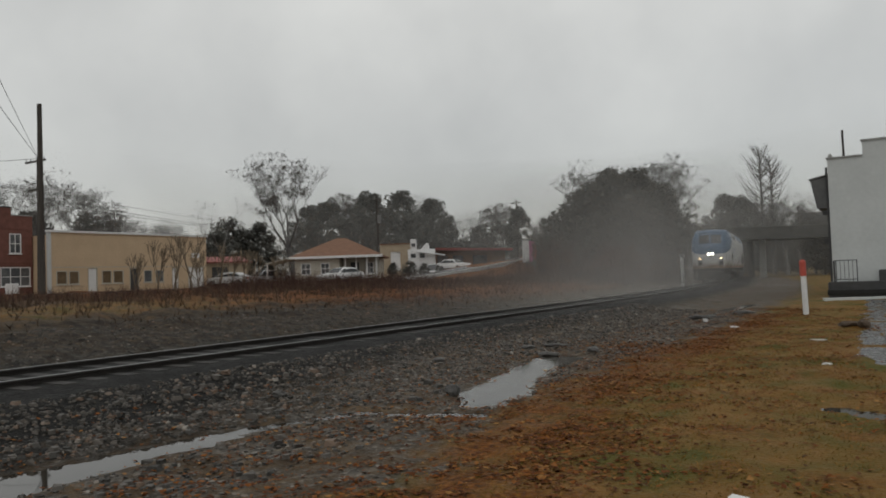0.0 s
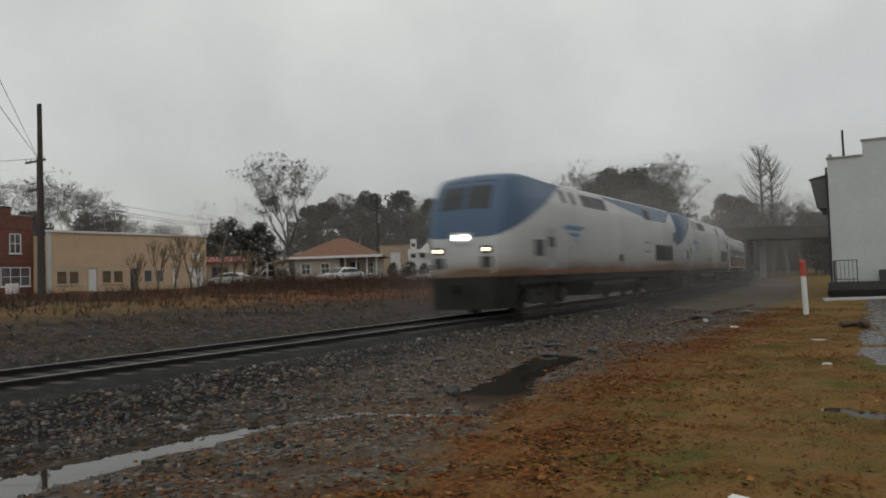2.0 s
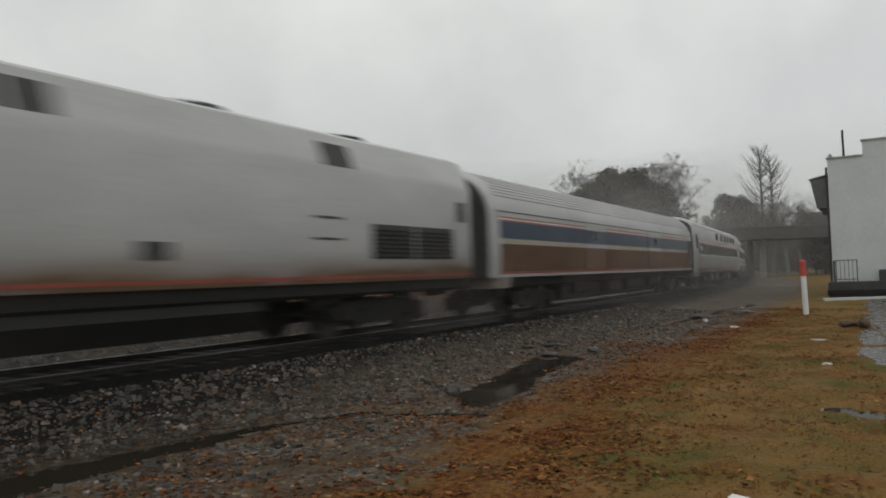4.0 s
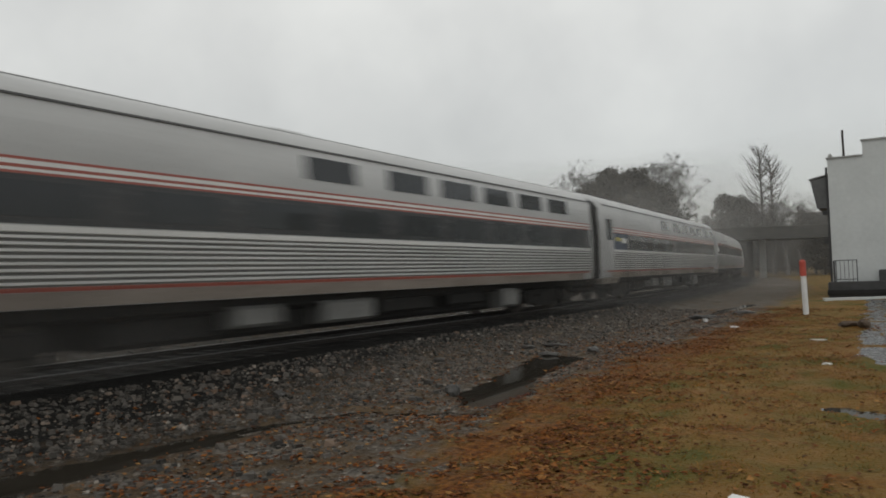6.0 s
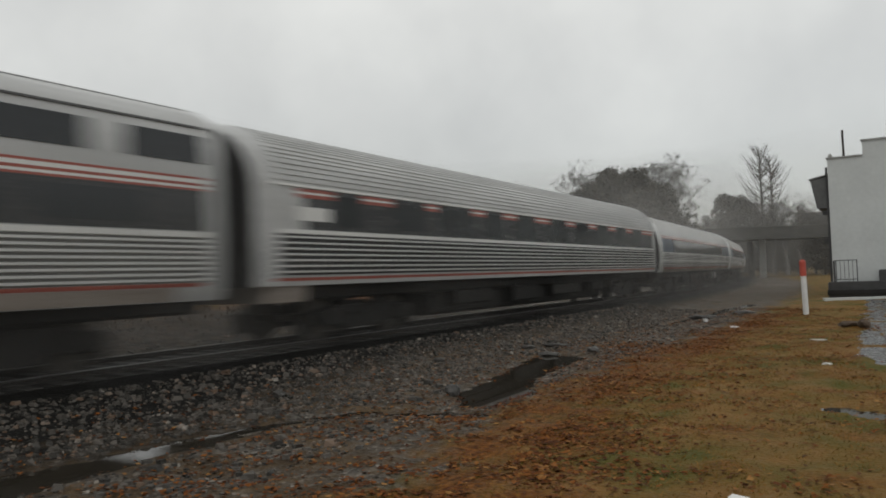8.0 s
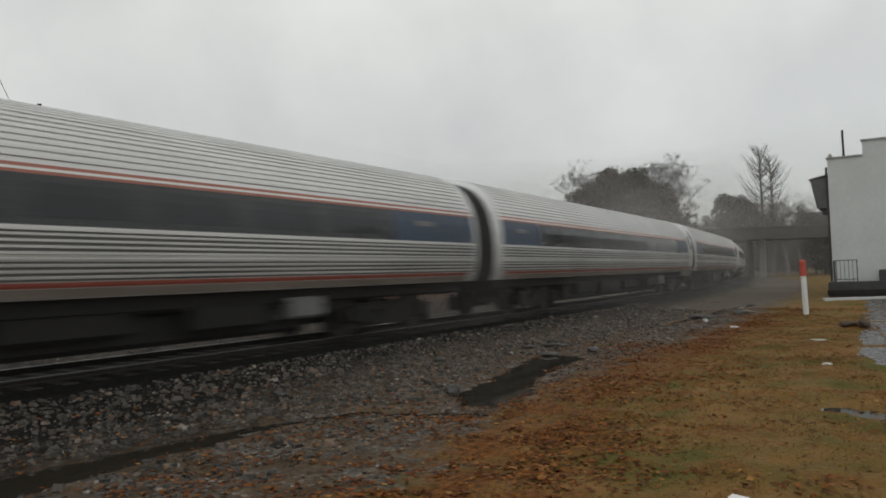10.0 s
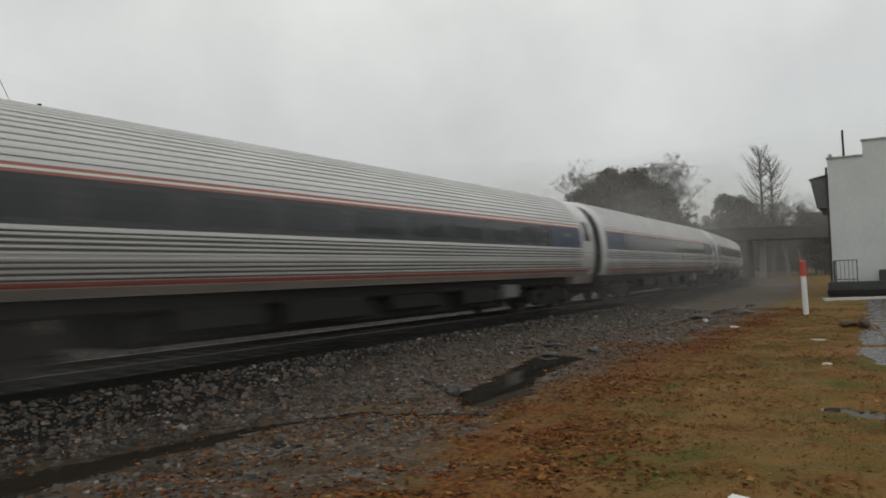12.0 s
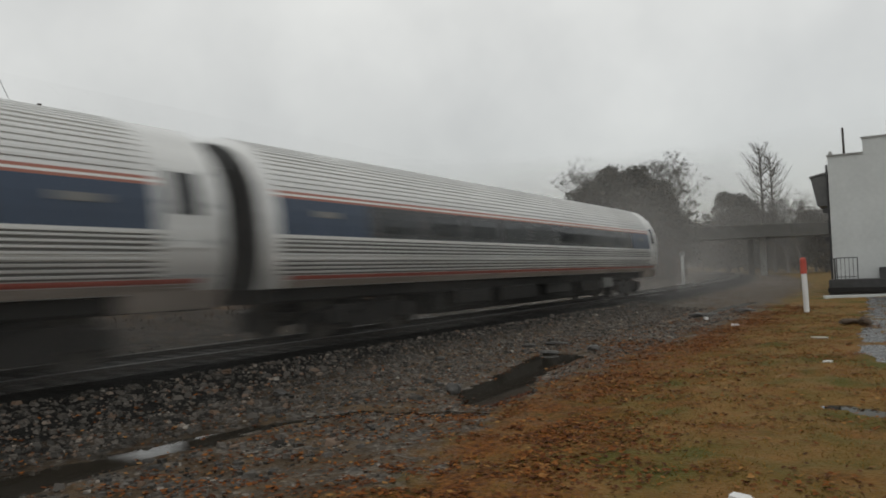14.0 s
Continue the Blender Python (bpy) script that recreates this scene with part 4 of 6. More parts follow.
            emblem.add(v, [tuple(range(n)), tuple(range(2 * n - 1, n - 1, -1))] + [(i, (i + 1) % n, (i + 1) % n + n, i + n) for i in range(n)])
        part("emblem", emblem, BLUE_PALE, car, "pale blue swept emblem shapes")
        for z in (1.98, 2.40):
            part("panel_line", skin(LOC, z, z + 0.05, 14.5 - h, 15.3 - h, 0.012, (s,)), DARKTRIM, car)
    part("red_sill_stripe", skin(LOC, 1.215, 1.275, -h + 1.5, h - 0.1), RED_STRIPE, car, "red sill stripe")
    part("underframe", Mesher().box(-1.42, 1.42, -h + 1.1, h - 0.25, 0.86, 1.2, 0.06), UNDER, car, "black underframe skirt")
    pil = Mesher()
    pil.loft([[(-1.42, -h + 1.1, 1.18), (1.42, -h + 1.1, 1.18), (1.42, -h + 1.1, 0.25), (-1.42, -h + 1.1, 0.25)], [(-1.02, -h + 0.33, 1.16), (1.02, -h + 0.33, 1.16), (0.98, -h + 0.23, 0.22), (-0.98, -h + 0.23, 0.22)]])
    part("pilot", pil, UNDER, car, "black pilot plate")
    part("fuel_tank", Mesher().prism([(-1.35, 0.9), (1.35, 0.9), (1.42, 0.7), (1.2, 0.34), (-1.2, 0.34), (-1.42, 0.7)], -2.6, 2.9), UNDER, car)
    for y, r in ((2.4, 0.5), (6.5, 0.5)):
        fan = Mesher().tube((0, y, 4.2), (0, y, 4.38), r + 0.34, r + 0.28, 20)
        part("roof_fan", fan, DARKTRIM, car)
    part("exhaust", Mesher().box(-0.35, 0.35, 0.6, 1.8, 4.2, 4.34, 0.05), DARKTRIM, car)
    for s in (-1, 1):
        y = s * h
        part("coupler", Mesher().box(-0.12, 0.12, min(y, y + s * 0.45), max(y, y + s * 0.45), 0.70, 0.98, 0.03), TRUCKM, car)
    part("diaphragm", Mesher().box(-0.6, 0.6, h, h + 0.25, 1.2, 3.3, 0.1), RUBBER, car, "black rubber gangway diaphragm")
    add_trucks(car, (-6.5, 6.7), 0.508, 2.75)
    return car


# nose to tail, with each vehicle's middle in metres behind the train's front
lead, second = locomotive(True), locomotive(False)
TRAIN = [(lead, 10.5), (second, 31.6), (heritage("baggage"), 55.4)]
SIX = [(-2.5, -1.0), (0.15, 1.7), (2.35, 4.0), (4.55, 6.1), (6.7, 8.25), (8.8, 10.3)]
SEVEN = [(-2.76, -1.26), (0.04, 1.4), (2.2, 3.62), (4.32, 5.78), (6.5, 8.06), (8.76, 10.24), (10.86, 12.25)]
TRAIN += [(viewliner(SIX), 81.4), (viewliner(SEVEN), 107.5), (heritage("diner"), 133.5)]
coach = amfleet()
TRAIN += [(amfleet(False), 159.5), (coach, 185.5)] + [(copy_thing(coach, Matrix()), 185.5 + 26.0 * k) for k in range(1, 4)]
FRONT, SPEED = 61.59, 21.647


def car_pose(s, reach):
    """A vehicle whose trucks stand on the line, reach metres before and behind its middle."""
    (ax, ay, _), (bx, by, _) = line(s - reach), line(s + reach)
    return pose((ax + bx) / 2, (ay + by) / 2, 0, 0, 0, math.degrees(math.atan2(-(bx - ax), by - ay)))


for thing, back_by in TRAIN:
    thing.matrix_basis = car_pose(FRONT + back_by, 8)


# ---- buildings across the line ----
def wall_with(mb, x0, x1, z0, z1, holes, y0, y1):
    """A wall along x, y0 to y1 thick, with square openings (x0, x1, z0, z1)."""
    xs = sorted({x0, x1, *[h[0] for h in holes], *[h[1] for h in holes]})
    zs = sorted({z0, z1, *[h[2] for h in holes], *[h[3] for h in holes]})
    for a, b in zip(xs, xs[1:]):
        run = None
        for c, d in zip(zs, zs[1:]):
            open_ = any(h[0] <= (a + b) / 2 <= h[1] and h[2] <= (c + d) / 2 <= h[3] for h in holes)
            if not open_ and run is None:
                run = c
            if open_ and run is not None:
                mb.box(a, b, y0, y1, run, c)
                run = None
        if run is not None:
            mb.box(a, b, y0, y1, run, z1)
    return mb


def add_window(parent, x0, x1, z0, z1, y, frame_m=WHITE, pane_m=PANE, bars=1, name="window"):
    """A framed window set in a wall whose face is at y, seen from -y."""
    w = part(name, wall_with(Mesher(), x0, x1, z0, z1, [(x0 + 0.07, x1 - 0.07, z0 + 0.07, z1 - 0.07)], y - 0.03, y + 0.09), frame_m, parent)
    part("pane", Mesher().box(x0 + 0.07, x1 - 0.07, y + 0.03, y + 0.05, z0 + 0.07, z1 - 0.07), pane_m, w)
    for k in range(bars):
        c = x0 + (x1 - x0) * (k + 1) / (bars + 1)
        part("glazing_bar", Mesher().box(c - 0.025, c + 0.025, y - 0.01, y + 0.03, z0 + 0.07, z1 - 0.07), frame_m, w)
    if bars:
        m = (z0 + z1) / 2
        part("glazing_bar", Mesher().box(x0 + 0.07, x1 - 0.07, y - 0.012, y + 0.028, m - 0.025, m + 0.025), frame_m, w)
    part("window_sill", Mesher().box(x0 - 0.06, x1 + 0.06, y - 0.08, y + 0.02, z0 - 0.07, z0, 0.01), frame_m, w)
    return w


BOARD = mat("brown boarded window", (0.10, 0.065, 0.03), (0.17, 0.115, 0.06), 2, 0.7)


def buff_shop():
    # local x runs along the front, 15.4 m; local -y faces the railway
    b = empty("shop_building", pose(-45.35, 33.32, 0.85, 0, 0, 90), "long low buff-painted shop building with white roof edge and boarded windows", "building")
    n = [(0.55, 1.45), (1.58, 2.45), (4.45, 5.35), (5.48, 6.45), (8.45, 9.3), (9.65, 10.5)]
    wins = [(a, c, 0.78, 1.86) for a, c in n]
    doors = [(3.2, 4.05, 0.0, 2.08), (7.05, 7.95, 0.0, 2.05), (11.4, 12.1, 0.0, 2.05), (13.2, 15.0, 0.0, 2.1)]
    part("front_wall", wall_with(Mesher(), 0, 15.35, -0.3, 4.9, wins + doors, 0, 0.3), YELLOW_WALL, b)
    part("side_wall", Mesher().box(0, 0.3, 0.3, 16, -0.3, 4.7), YELLOW_WALL, b)
    part("side_wall", Mesher().box(15.05, 15.35, 0.3, 16, -0.3, 4.7), YELLOW_WALL, b)
    part("back_wall", Mesher().box(0.3, 15.05, 15.7, 16, -0.3, 4.5), YELLOW_WALL, b)
    part("roof", Mesher().box(0.3, 15.05, 0.3, 15.7, 4.35, 4.5), DARKTRIM, b)
    part("coping", Mesher().box(-0.12, 15.47, -0.12, 0.42, 4.9, 5.06, 0.02), WHITE, b, "white roof edge")
    part("corner_board", Mesher().box(-0.10, 0.14, -0.05, 0.2, -0.2, 4.9, 0.02), WHITE_WALL, b, "pale corner board")
    for a, c, z0, z1 in wins:
        add_window(b, a, c, z0, z1, 0.0, CREAM, BOARD if a < 7 else PANE, 0)
    for k, (a, c, z0, z1) in enumerate(doors):
        d = part("door", Mesher().box(a + 0.05, c - 0.05, 0.05, 0.12, z0, z1 - 0.05), DARKTRIM if k == 1 else WHITE, b, "dark door" if k == 1 else "white painted door")
        part("door_frame", wall_with(Mesher(), a, c, z0, z1, [(a + 0.06, c - 0.06, z0, z1 - 0.06)], -0.03, 0.14), CREAM, d)
    part("sign_plate", Mesher().box(13.6, 14.5, -0.06, 0.0, 2.95, 3.4, 0.02), WHITE, b, "small blank white sign plate")
    part("lower_band", Mesher().box(0.15, 15.3, -0.012, 0.0, 2.12, 2.18), CREAM, b)
    return b


def brick_shop():
    b = empty("brick_building", pose(-47.5, 19.0, 0.85, 0, 0, 90), "two-storey red brick shop building with white-framed windows", "building")
    wins = [(12.45, 13.35, 3.3, 4.85), (10.0, 10.95, 3.3, 4.85), (7.2, 8.1, 3.3, 4.85)]
    shop = [(11.75, 14.05, 0.75, 2.25), (7.0, 10.4, 0.75, 2.25)]
    part("front_wall", wall_with(Mesher(), 0, 14.25, -0.3, 6.25, wins + shop + [(10.6, 11.5, 0, 2.3)], 0, 0.35), BRICKM, b)
    part("parapet", Mesher().box(0, 12.6, 0, 0.35, 6.25, 6.85), BRICKM, b)
    part("parapet_cap", Mesher().box(-0.05, 12.65, -0.05, 0.4, 6.85, 6.93, 0.02), DARKTRIM, b)
    part("parapet_cap", Mesher().box(12.7, 14.3, -0.05, 0.4, 6.25, 6.33, 0.02), CONCRETE, b)
    part("side_wall", Mesher().box(13.9, 14.25, 0.35, 15, -0.3, 6.2), BRICKM, b)
    part("side_wall", Mesher().box(0, 0.35, 0.35, 15, -0.3, 6.2), BRICKM, b)
    part("roof", Mesher().box(0.35, 13.9, 0.35, 15, 5.9, 6.05), DARKTRIM, b)
    for a, c, z0, z1 in wins:
        add_window(b, a, c, z0, z1, 0.0)
    for a, c, z0, z1 in shop:
        add_window(b, a, c, z0, z1, 0.0, bars=2, name="shop_window")
    part("door", Mesher().box(10.65, 11.45, 0.06, 0.12, 0, 2.25), WHITE, b, "white shop door")
    for z in (2.45, 2.6, 5.2):
        part("string_course", Mesher().box(0, 14.25, -0.03, 0.0, z, z + 0.07), BRICKM, b)
    bx = Mesher().box(-0.3, 0.3, -0.3, 0.3, 0, 0.75, 0.04)
    bin_ = whole("utility_box", bx, WHITE, "small white utility cabinet standing before the brick shop", "utility box")
    bin_.matrix_basis = pose(-43.4, 29.4, float(height_at(-43.4, 29.4)) - 0.02, 0, 0, 20)


def hip_house():
    b = empty("house", pose(-38.0, 58.95, 0.95, 0, 0, 32), "cream single-storey house with orange hipped roof and white-posted porch", "house")
    w, d, e = 4.2, 8.6, 2.75
    wins = [(-3.6, -2.6, 0.95, 2.1), (-1.6, -0.7, 0.95, 2.1)]
    part("front_wall", wall_with(Mesher(), -w, 0.3, -0.4, e, wins, 0, 0.2), CREAM, b)
    part("porch_wall", wall_with(Mesher(), 0.3, w, -0.4, e, [(1.2, 2.1, 0.1, 2.15), (2.8, 3.6, 0.9, 2.1)], 2.0, 2.2), CREAM, b)
    part("porch_return", Mesher().box(0.1, 0.3, 0.2, 2.2, -0.4, e), CREAM, b)
    part("side_wall", Mesher().box(-w, -w + 0.2, 0.2, d, -0.4, e), CREAM, b)
    part("side_wall", Mesher().box(w - 0.2, w, 2.2, d, -0.4, e), CREAM, b)
    part("back_wall", Mesher().box(-w + 0.2, w - 0.2, d - 0.2, d, -0.4, e), CREAM, b)
    for q in wins:
        add_window(b, *q, 0.0)
    add_window(b, 2.8, 3.6, 0.9, 2.1, 2.0)
    part("door", Mesher().box(1.22, 2.08, 2.05, 2.12, 0.1, 2.13), DARKTRIM, b, "dark front door")
    part("porch_floor", Mesher().box(0.3, w, 0.0, 2.0, -0.35, 0.08), CONCRETE, b)
    for x in (0.9, 2.0, 3.1, 4.05):
        part("porch_post", Mesher().box(x - 0.07, x + 0.07, 0.06, 0.20, 0.08, e, 0.015), WHITE, b, "white porch post")
    rl = Mesher().box(0.9, 4.05, 0.1, 0.15, 0.78, 0.85)
    for k in range(22):
        rl.box(0.98 + 0.14 * k, 1.01 + 0.14 * k, 0.11, 0.14, 0.15, 0.78)
    part("porch_railing", rl, WHITE, b, "white porch railing")
    o = 0.55
    v = [(-w - o, -o, e), (w + o, -o, e), (w + o, d + o, e), (-w - o, d + o, e), (-0.5, d / 2, e + 2.05), (0.5, d / 2, e + 2.05)]
    v += [(x, y, z - 0.16) for x, y, z in v[:4]]
    part("roof", Mesher().add(v, [(0, 1, 5, 4), (1, 2, 5), (2, 3, 4, 5), (3, 0, 4), (0, 6, 7, 1), (1, 7, 8, 2), (2, 8, 9, 3), (3, 9, 6, 0), (6, 9, 8, 7)]), ROOFT, b, "orange hipped roof")
    part("fascia", Mesher().box(-w - o, w + o, -o - 0.03, -o, e - 0.2, e + 0.03), WHITE, b, "white fascia board")
    part("side_roof", Mesher().prism([(-7.4, e - 0.5), (-w, e + 0.15), (-w, e + 0.05), (-7.4, e - 0.6)], 0.6, 5.5), CREAM, b, "pale lean-to carport roof")
    for x, y in ((-7.2, 0.8), (-7.2, 5.2)):
        part("carport_post", Mesher().box(x - 0.06, x + 0.06, y - 0.06, y + 0.06, -0.4, e - 0.55), WHITE, b)


def shed():
    b = empty("shed", pose(-47.6, 52.6, 0.9, 0, 0, 60), "small tan shed with a red metal roof", "shed")
    part("wall", wall_with(Mesher(), -2.6, 2.6, -0.3, 2.6, [(-1.0, 0.6, 0, 2.1)], 0, 0.15), TAN, b)
    part("wall", Mesher().box(2.45, 2.6, 0.15, 4, -0.3, 2.6), TAN, b)
    part("wall", Mesher().box(-2.6, -2.45, 0.15, 4, -0.3, 2.6), TAN, b)
    part("door", Mesher().box(-1.0, 0.6, 0.05, 0.1, 0, 2.1), DARKTRIM, b)
    v = [(-2.9, -0.4, 2.6), (2.9, -0.4, 2.6), (2.9, 4.4, 3.3), (-2.9, 4.4, 3.3), (-2.9, -0.4, 2.5), (2.9, -0.4, 2.5), (2.9, 4.4, 3.2), (-2.9, 4.4, 3.2)]
    part("roof", Mesher().add(v, [(0, 1, 2, 3), (7, 6, 5, 4), (0, 4, 5, 1), (1, 5, 6, 2), (2, 6, 7, 3), (3, 7, 4, 0)]), REDROOF, b, "red metal roof")


def tan_block():
    b = empty("tan_building", pose(-48.5, 80.7, 1.6, 0, 0, 32), "tan flat-roofed workshop with a white roller door", "building")
    part("front_wall", wall_with(Mesher(), 0, 4.4, -1.5, 4.2, [(1.4, 2.7, 0.6, 3.2)], 0, 0.3), TAN, b)
    part("side_wall", Mesher().box(4.1, 4.4, 0.3, 9, -1.5, 4.0), TAN, b)
    part("side_wall", Mesher().box(0, 0.3, 0.3, 9, -1.5, 4.0), TAN, b)
    part("roof", Mesher().box(0.3, 4.1, 0.3, 9, 3.6, 3.75), DARKTRIM, b)
    part("coping", Mesher().box(-0.1, 4.5, -0.1, 0.4, 4.2, 4.32, 0.02), ROOFT, b)
    part("roller_door", Mesher().box(1.4, 2.7, 0.1, 0.16, 0.6, 3.2), WHITE, b, "white roller door")
    # the long low store with a red canopy edge
    s = empty("store_building", pose(-43.2, 86.0, 2.0, 0, 0, 75), "long low store with a red canopy edge behind the road bank", "building")
    part("front_wall", wall_with(Mesher(), 0, 15, -1, 2.9, [(1, 3, 0.3, 2.2), (4, 6, 0.3, 2.2), (8, 11, 0.3, 2.2)], 0.6, 0.8), GRIME, s)
    for a, c in ((1, 3), (4, 6), (8, 11)):
        add_window(s, a, c, 0.3, 2.2, 0.6, DARKTRIM, PANE, 0)
    part("canopy", Mesher().box(-0.4, 15.4, -0.6, 0.9, 2.9, 3.05), DARKTRIM, s)
    part("canopy_edge", Mesher().box(-0.4, 15.4, -0.66, -0.6, 2.85, 3.2, 0.01), REDROOF, s, "red canopy edge")
    part("back_wall", Mesher().box(0, 15, 6, 6.2, -1, 2.9), GRIME, s)
    part("roof", Mesher().box(0, 15, 0.8, 6, 2.8, 2.9), DARKTRIM, s)


def white_cafe():
    b = empty("cafe_building", pose(-44.6, 81.6, 1.6, 0, 0, 32), "small white cafe with a stepped front and a square sign turret", "building")
    wins = [(0.3, 1.1, 2.2, 2.9), (1.5, 2.3, 2.2, 2.9)]
    part("front_wall", wall_with(Mesher(), 0, 3.6, -1.0, 3.4, wins, 0, 0.2), WHITE, b)
    for q in wins:
        add_window(b, *q, 0.0, WHITE, GLASS, 0)
    part("side_wall", Mesher().box(0, 0.2, 0.2, 4, -1.0, 3.2), WHITE, b)
    part("side_wall", Mesher().box(3.4, 3.6, 0.2, 4, -1.0, 3.2), WHITE, b)
    part("roof", Mesher().box(0.2, 3.4, 0.2, 4, 3.0, 3.15), TANK, b)
    part("turret", Mesher().box(0.35, 1.15, 0.05, 0.75, 3.4, 4.75, 0.05), WHITE, b, "square white sign turret")
    part("turret_panel", Mesher().box(0.5, 1.0, 0.02, 0.05, 3.75, 4.2), DARKTRIM, b, "dark panel")
    part("gable", Mesher().prism([(1.7, 3.4), (2.9, 3.4), (2.75, 4.15), (2.45, 4.2)], 0.02, 0.5), WHITE, b, "white slanted parapet")
    part("canopy", Mesher().prism([(1.3, 2.98), (4.9, 2.45), (4.9, 2.58), (1.3, 3.12)], -0.9, -0.02), WHITE, b, "white sloping canopy")


CARGLASS = GLASS
TYRE = mat("black tyre rubber", (0.015, 0.015, 0.015), (0.03, 0.03, 0.03), 5, 0.8)


def parked_car(m, paint, label, tall=1.45, back=0.0):
    c = empty("parked_car", m, label, "car", "parked cars")
    prof = [(-2.25, 0.35), (-2.3, 0.62), (-2.15, 0.82), (-1.1, 0.95), (-0.45, tall - 0.06), (0.2, tall), (1.0, tall - 0.03 + back * 0.04), (1.75 + back * 0.3, 1.02 + back * 0.3), (2.2, 0.98), (2.27, 0.6), (2.2, 0.35)]
    rings = []
    for x, s in ((-0.86, 0.93), (-0.80, 1.0), (0.80, 1.0), (0.86, 0.93)):
        rings.append([(x if z < 1.0 else x * 0.84, y * s, 0.35 + (z - 0.35) * s) for y, z in prof])
    part("body", Mesher().loft(rings), paint, c, "", True)
    for s in (1, -1):
        gl = Mesher()
        pts = [(-0.95, 0.98), (-0.45, tall - 0.14), (0.95, tall - 0.12), (1.55, 1.02)]
        gl.add([(s * 0.845, y, z) for y, z in pts[:1]] + [(s * 0.735, y, z) for y, z in pts[1:3]] + [(s * 0.845, y, z) for y, z in pts[3:]] + [(s * 0.70, y, z) for y, z in pts], [(0, 1, 2, 3), (7, 6, 5, 4), (0, 4, 5, 1), (1, 5, 6, 2), (2, 6, 7, 3), (3, 7, 4, 0)])
        part("side_window", gl, CARGLASS, c)
        for y in (-1.38, 1.36):
            w = part("wheel", Mesher().disc(s * 0.68, s * 0.88, y, 0.32, 0.32, 18), TYRE, c)
            part("rim", Mesher().disc(s * 0.87, s * 0.895, y, 0.32, 0.2, 12), TANK, w)
        part("headlight", Mesher().box(s * 0.45, s * 0.78, -2.3, -2.1, 0.6, 0.74, 0.02), WHITE, c)
        part("tail_light", Mesher().box(s * 0.5, s * 0.8, 2.15, 2.28, 0.72, 0.88, 0.02), RED_STRIPE, c)
    wsx = [(-0.62, -1.06, 0.99), (0.62, -1.06, 0.99), (0.58, -0.5, tall - 0.08), (-0.58, -0.5, tall - 0.08)]
    part("windscreen", Mesher().add(wsx + [(x, y - 0.03, z + 0.03) for x, y, z in wsx], [(0, 1, 2, 3), (7, 6, 5, 4), (0, 4, 5, 1), (1, 5, 6, 2), (2, 6, 7, 3), (3, 7, 4, 0)]), CARGLASS, c)
    return c


def on_ground(x, y, up=0.0, rz=0.0):
    return pose(x, y, float(height_at(x, y)) + up, 0, 0, rz)


def utility_pole(x, y, top, r, label, arms, box=False, lean=0.0):
    z = float(height_at(x, y))
    p = empty("utility_pole", pose(x, y, z, 0, lean, 0), label, "utility pole", "utility poles")
    part("pole", Mesher().tube((0, 0, -0.4), (0, 0, top - z), r, r * 0.72, 12), WOODPOLE, p)
    for zz, half_w in arms:
        a = part("crossarm", Mesher().box(-half_w, half_w, -r - 0.11, -r + 0.01, zz - z - 0.06, zz - z + 0.06, 0.01), WOODPOLE, p)
        for q in (-0.9, -0.45, 0.45, 0.9):
            part("insulator", Mesher().tube((half_w * q, -r - 0.05, zz - z + 0.06), (half_w * q, -r - 0.05, zz - z + 0.2), 0.045, 0.03, 8), TANK, a)
    if box:
        part("transformer", Mesher().tube((r + 0.22, -0.1, top - z - 3.3), (r + 0.22, -0.1, top - z - 2.4), 0.22, 0.22, 14), TANK, p, "grey can transformer")
    return p


def wire(points, sag, r=0.014):
    mb = Mesher()
    for a, b in zip(points, points[1:]):
        a, b = Vector(a), Vector(b)
        last = a
        for k in range(1, 15):
            t = k / 14
            q = a.lerp(b, t) - Vector((0, 0, sag * 4 * t * (1 - t)))
            mb.tube(last, q, r, r, 4)
            last = q
    return whole("overhead_wire", mb, CABLE, "thin black overhead wire slung between timber poles", "wire", group="overhead wires")


buff_shop()
brick_shop()
hip_house()
shed()
tan_block()
white_cafe()
parked_car(on_ground(-32.4, 52.9, 0.0, -5), WHITE, "white saloon car parked before the porch house")
parked_car(on_ground(-46.2, 57.2, 0.0, -20), SILVER, "pale estate car parked beside the shed", 1.62, 1.0)
parked_car(on_ground(-44.4, 50.6, 0.0, -70), GREYPAINT, "low grey car half hidden by weeds", 1.4)
parked_car(on_ground(-40.2, 80.6, 0.0, 30), WHITE, "white estate car parked by the tan workshop", 1.8, 1.0)
parked_car(on_ground(-38.6, 83.2, 0.0, 80), WHITE, "white saloon car parked behind the road bank")
utility_pole(-32.0, 25.0, 12.25, 0.19, "tall dark timber utility pole", [], lean=-0.4)
utility_pole(-40.0, 29.5, 10.55, 0.19, "timber utility pole with crossarm and street lamp", [(10.2, 1.2), (8.2, 0.8)], True)
utility_pole(-39.6, 68.3, 10.9, 0.15, "timber utility pole with transformer beside the house", [(10.2, 0.9)], True)
utility_pole(-39.2, 103.7, 12.7, 0.15, "thin timber utility pole among the pines", [(12.2, 0.9)])
wire([(-40.0, 29.5, 10.4), (9.3, -4.3, 8.36)], 0.1)
wire([(-40.0, 29.5, 10.4), (10.0, -4.6, 11.7)], 0.1)
wire([(-32.0, 25.0, 9.0), (-62.0, 5.0, 9.4)], 0.5)
wire([(-40.0, 29.5, 8.2), (-56.5, 78.0, 8.4)], 0.6)
wire([(-40.0, 29.5, 7.7), (-56.0, 78.0, 7.7)], 0.6, 0.02)
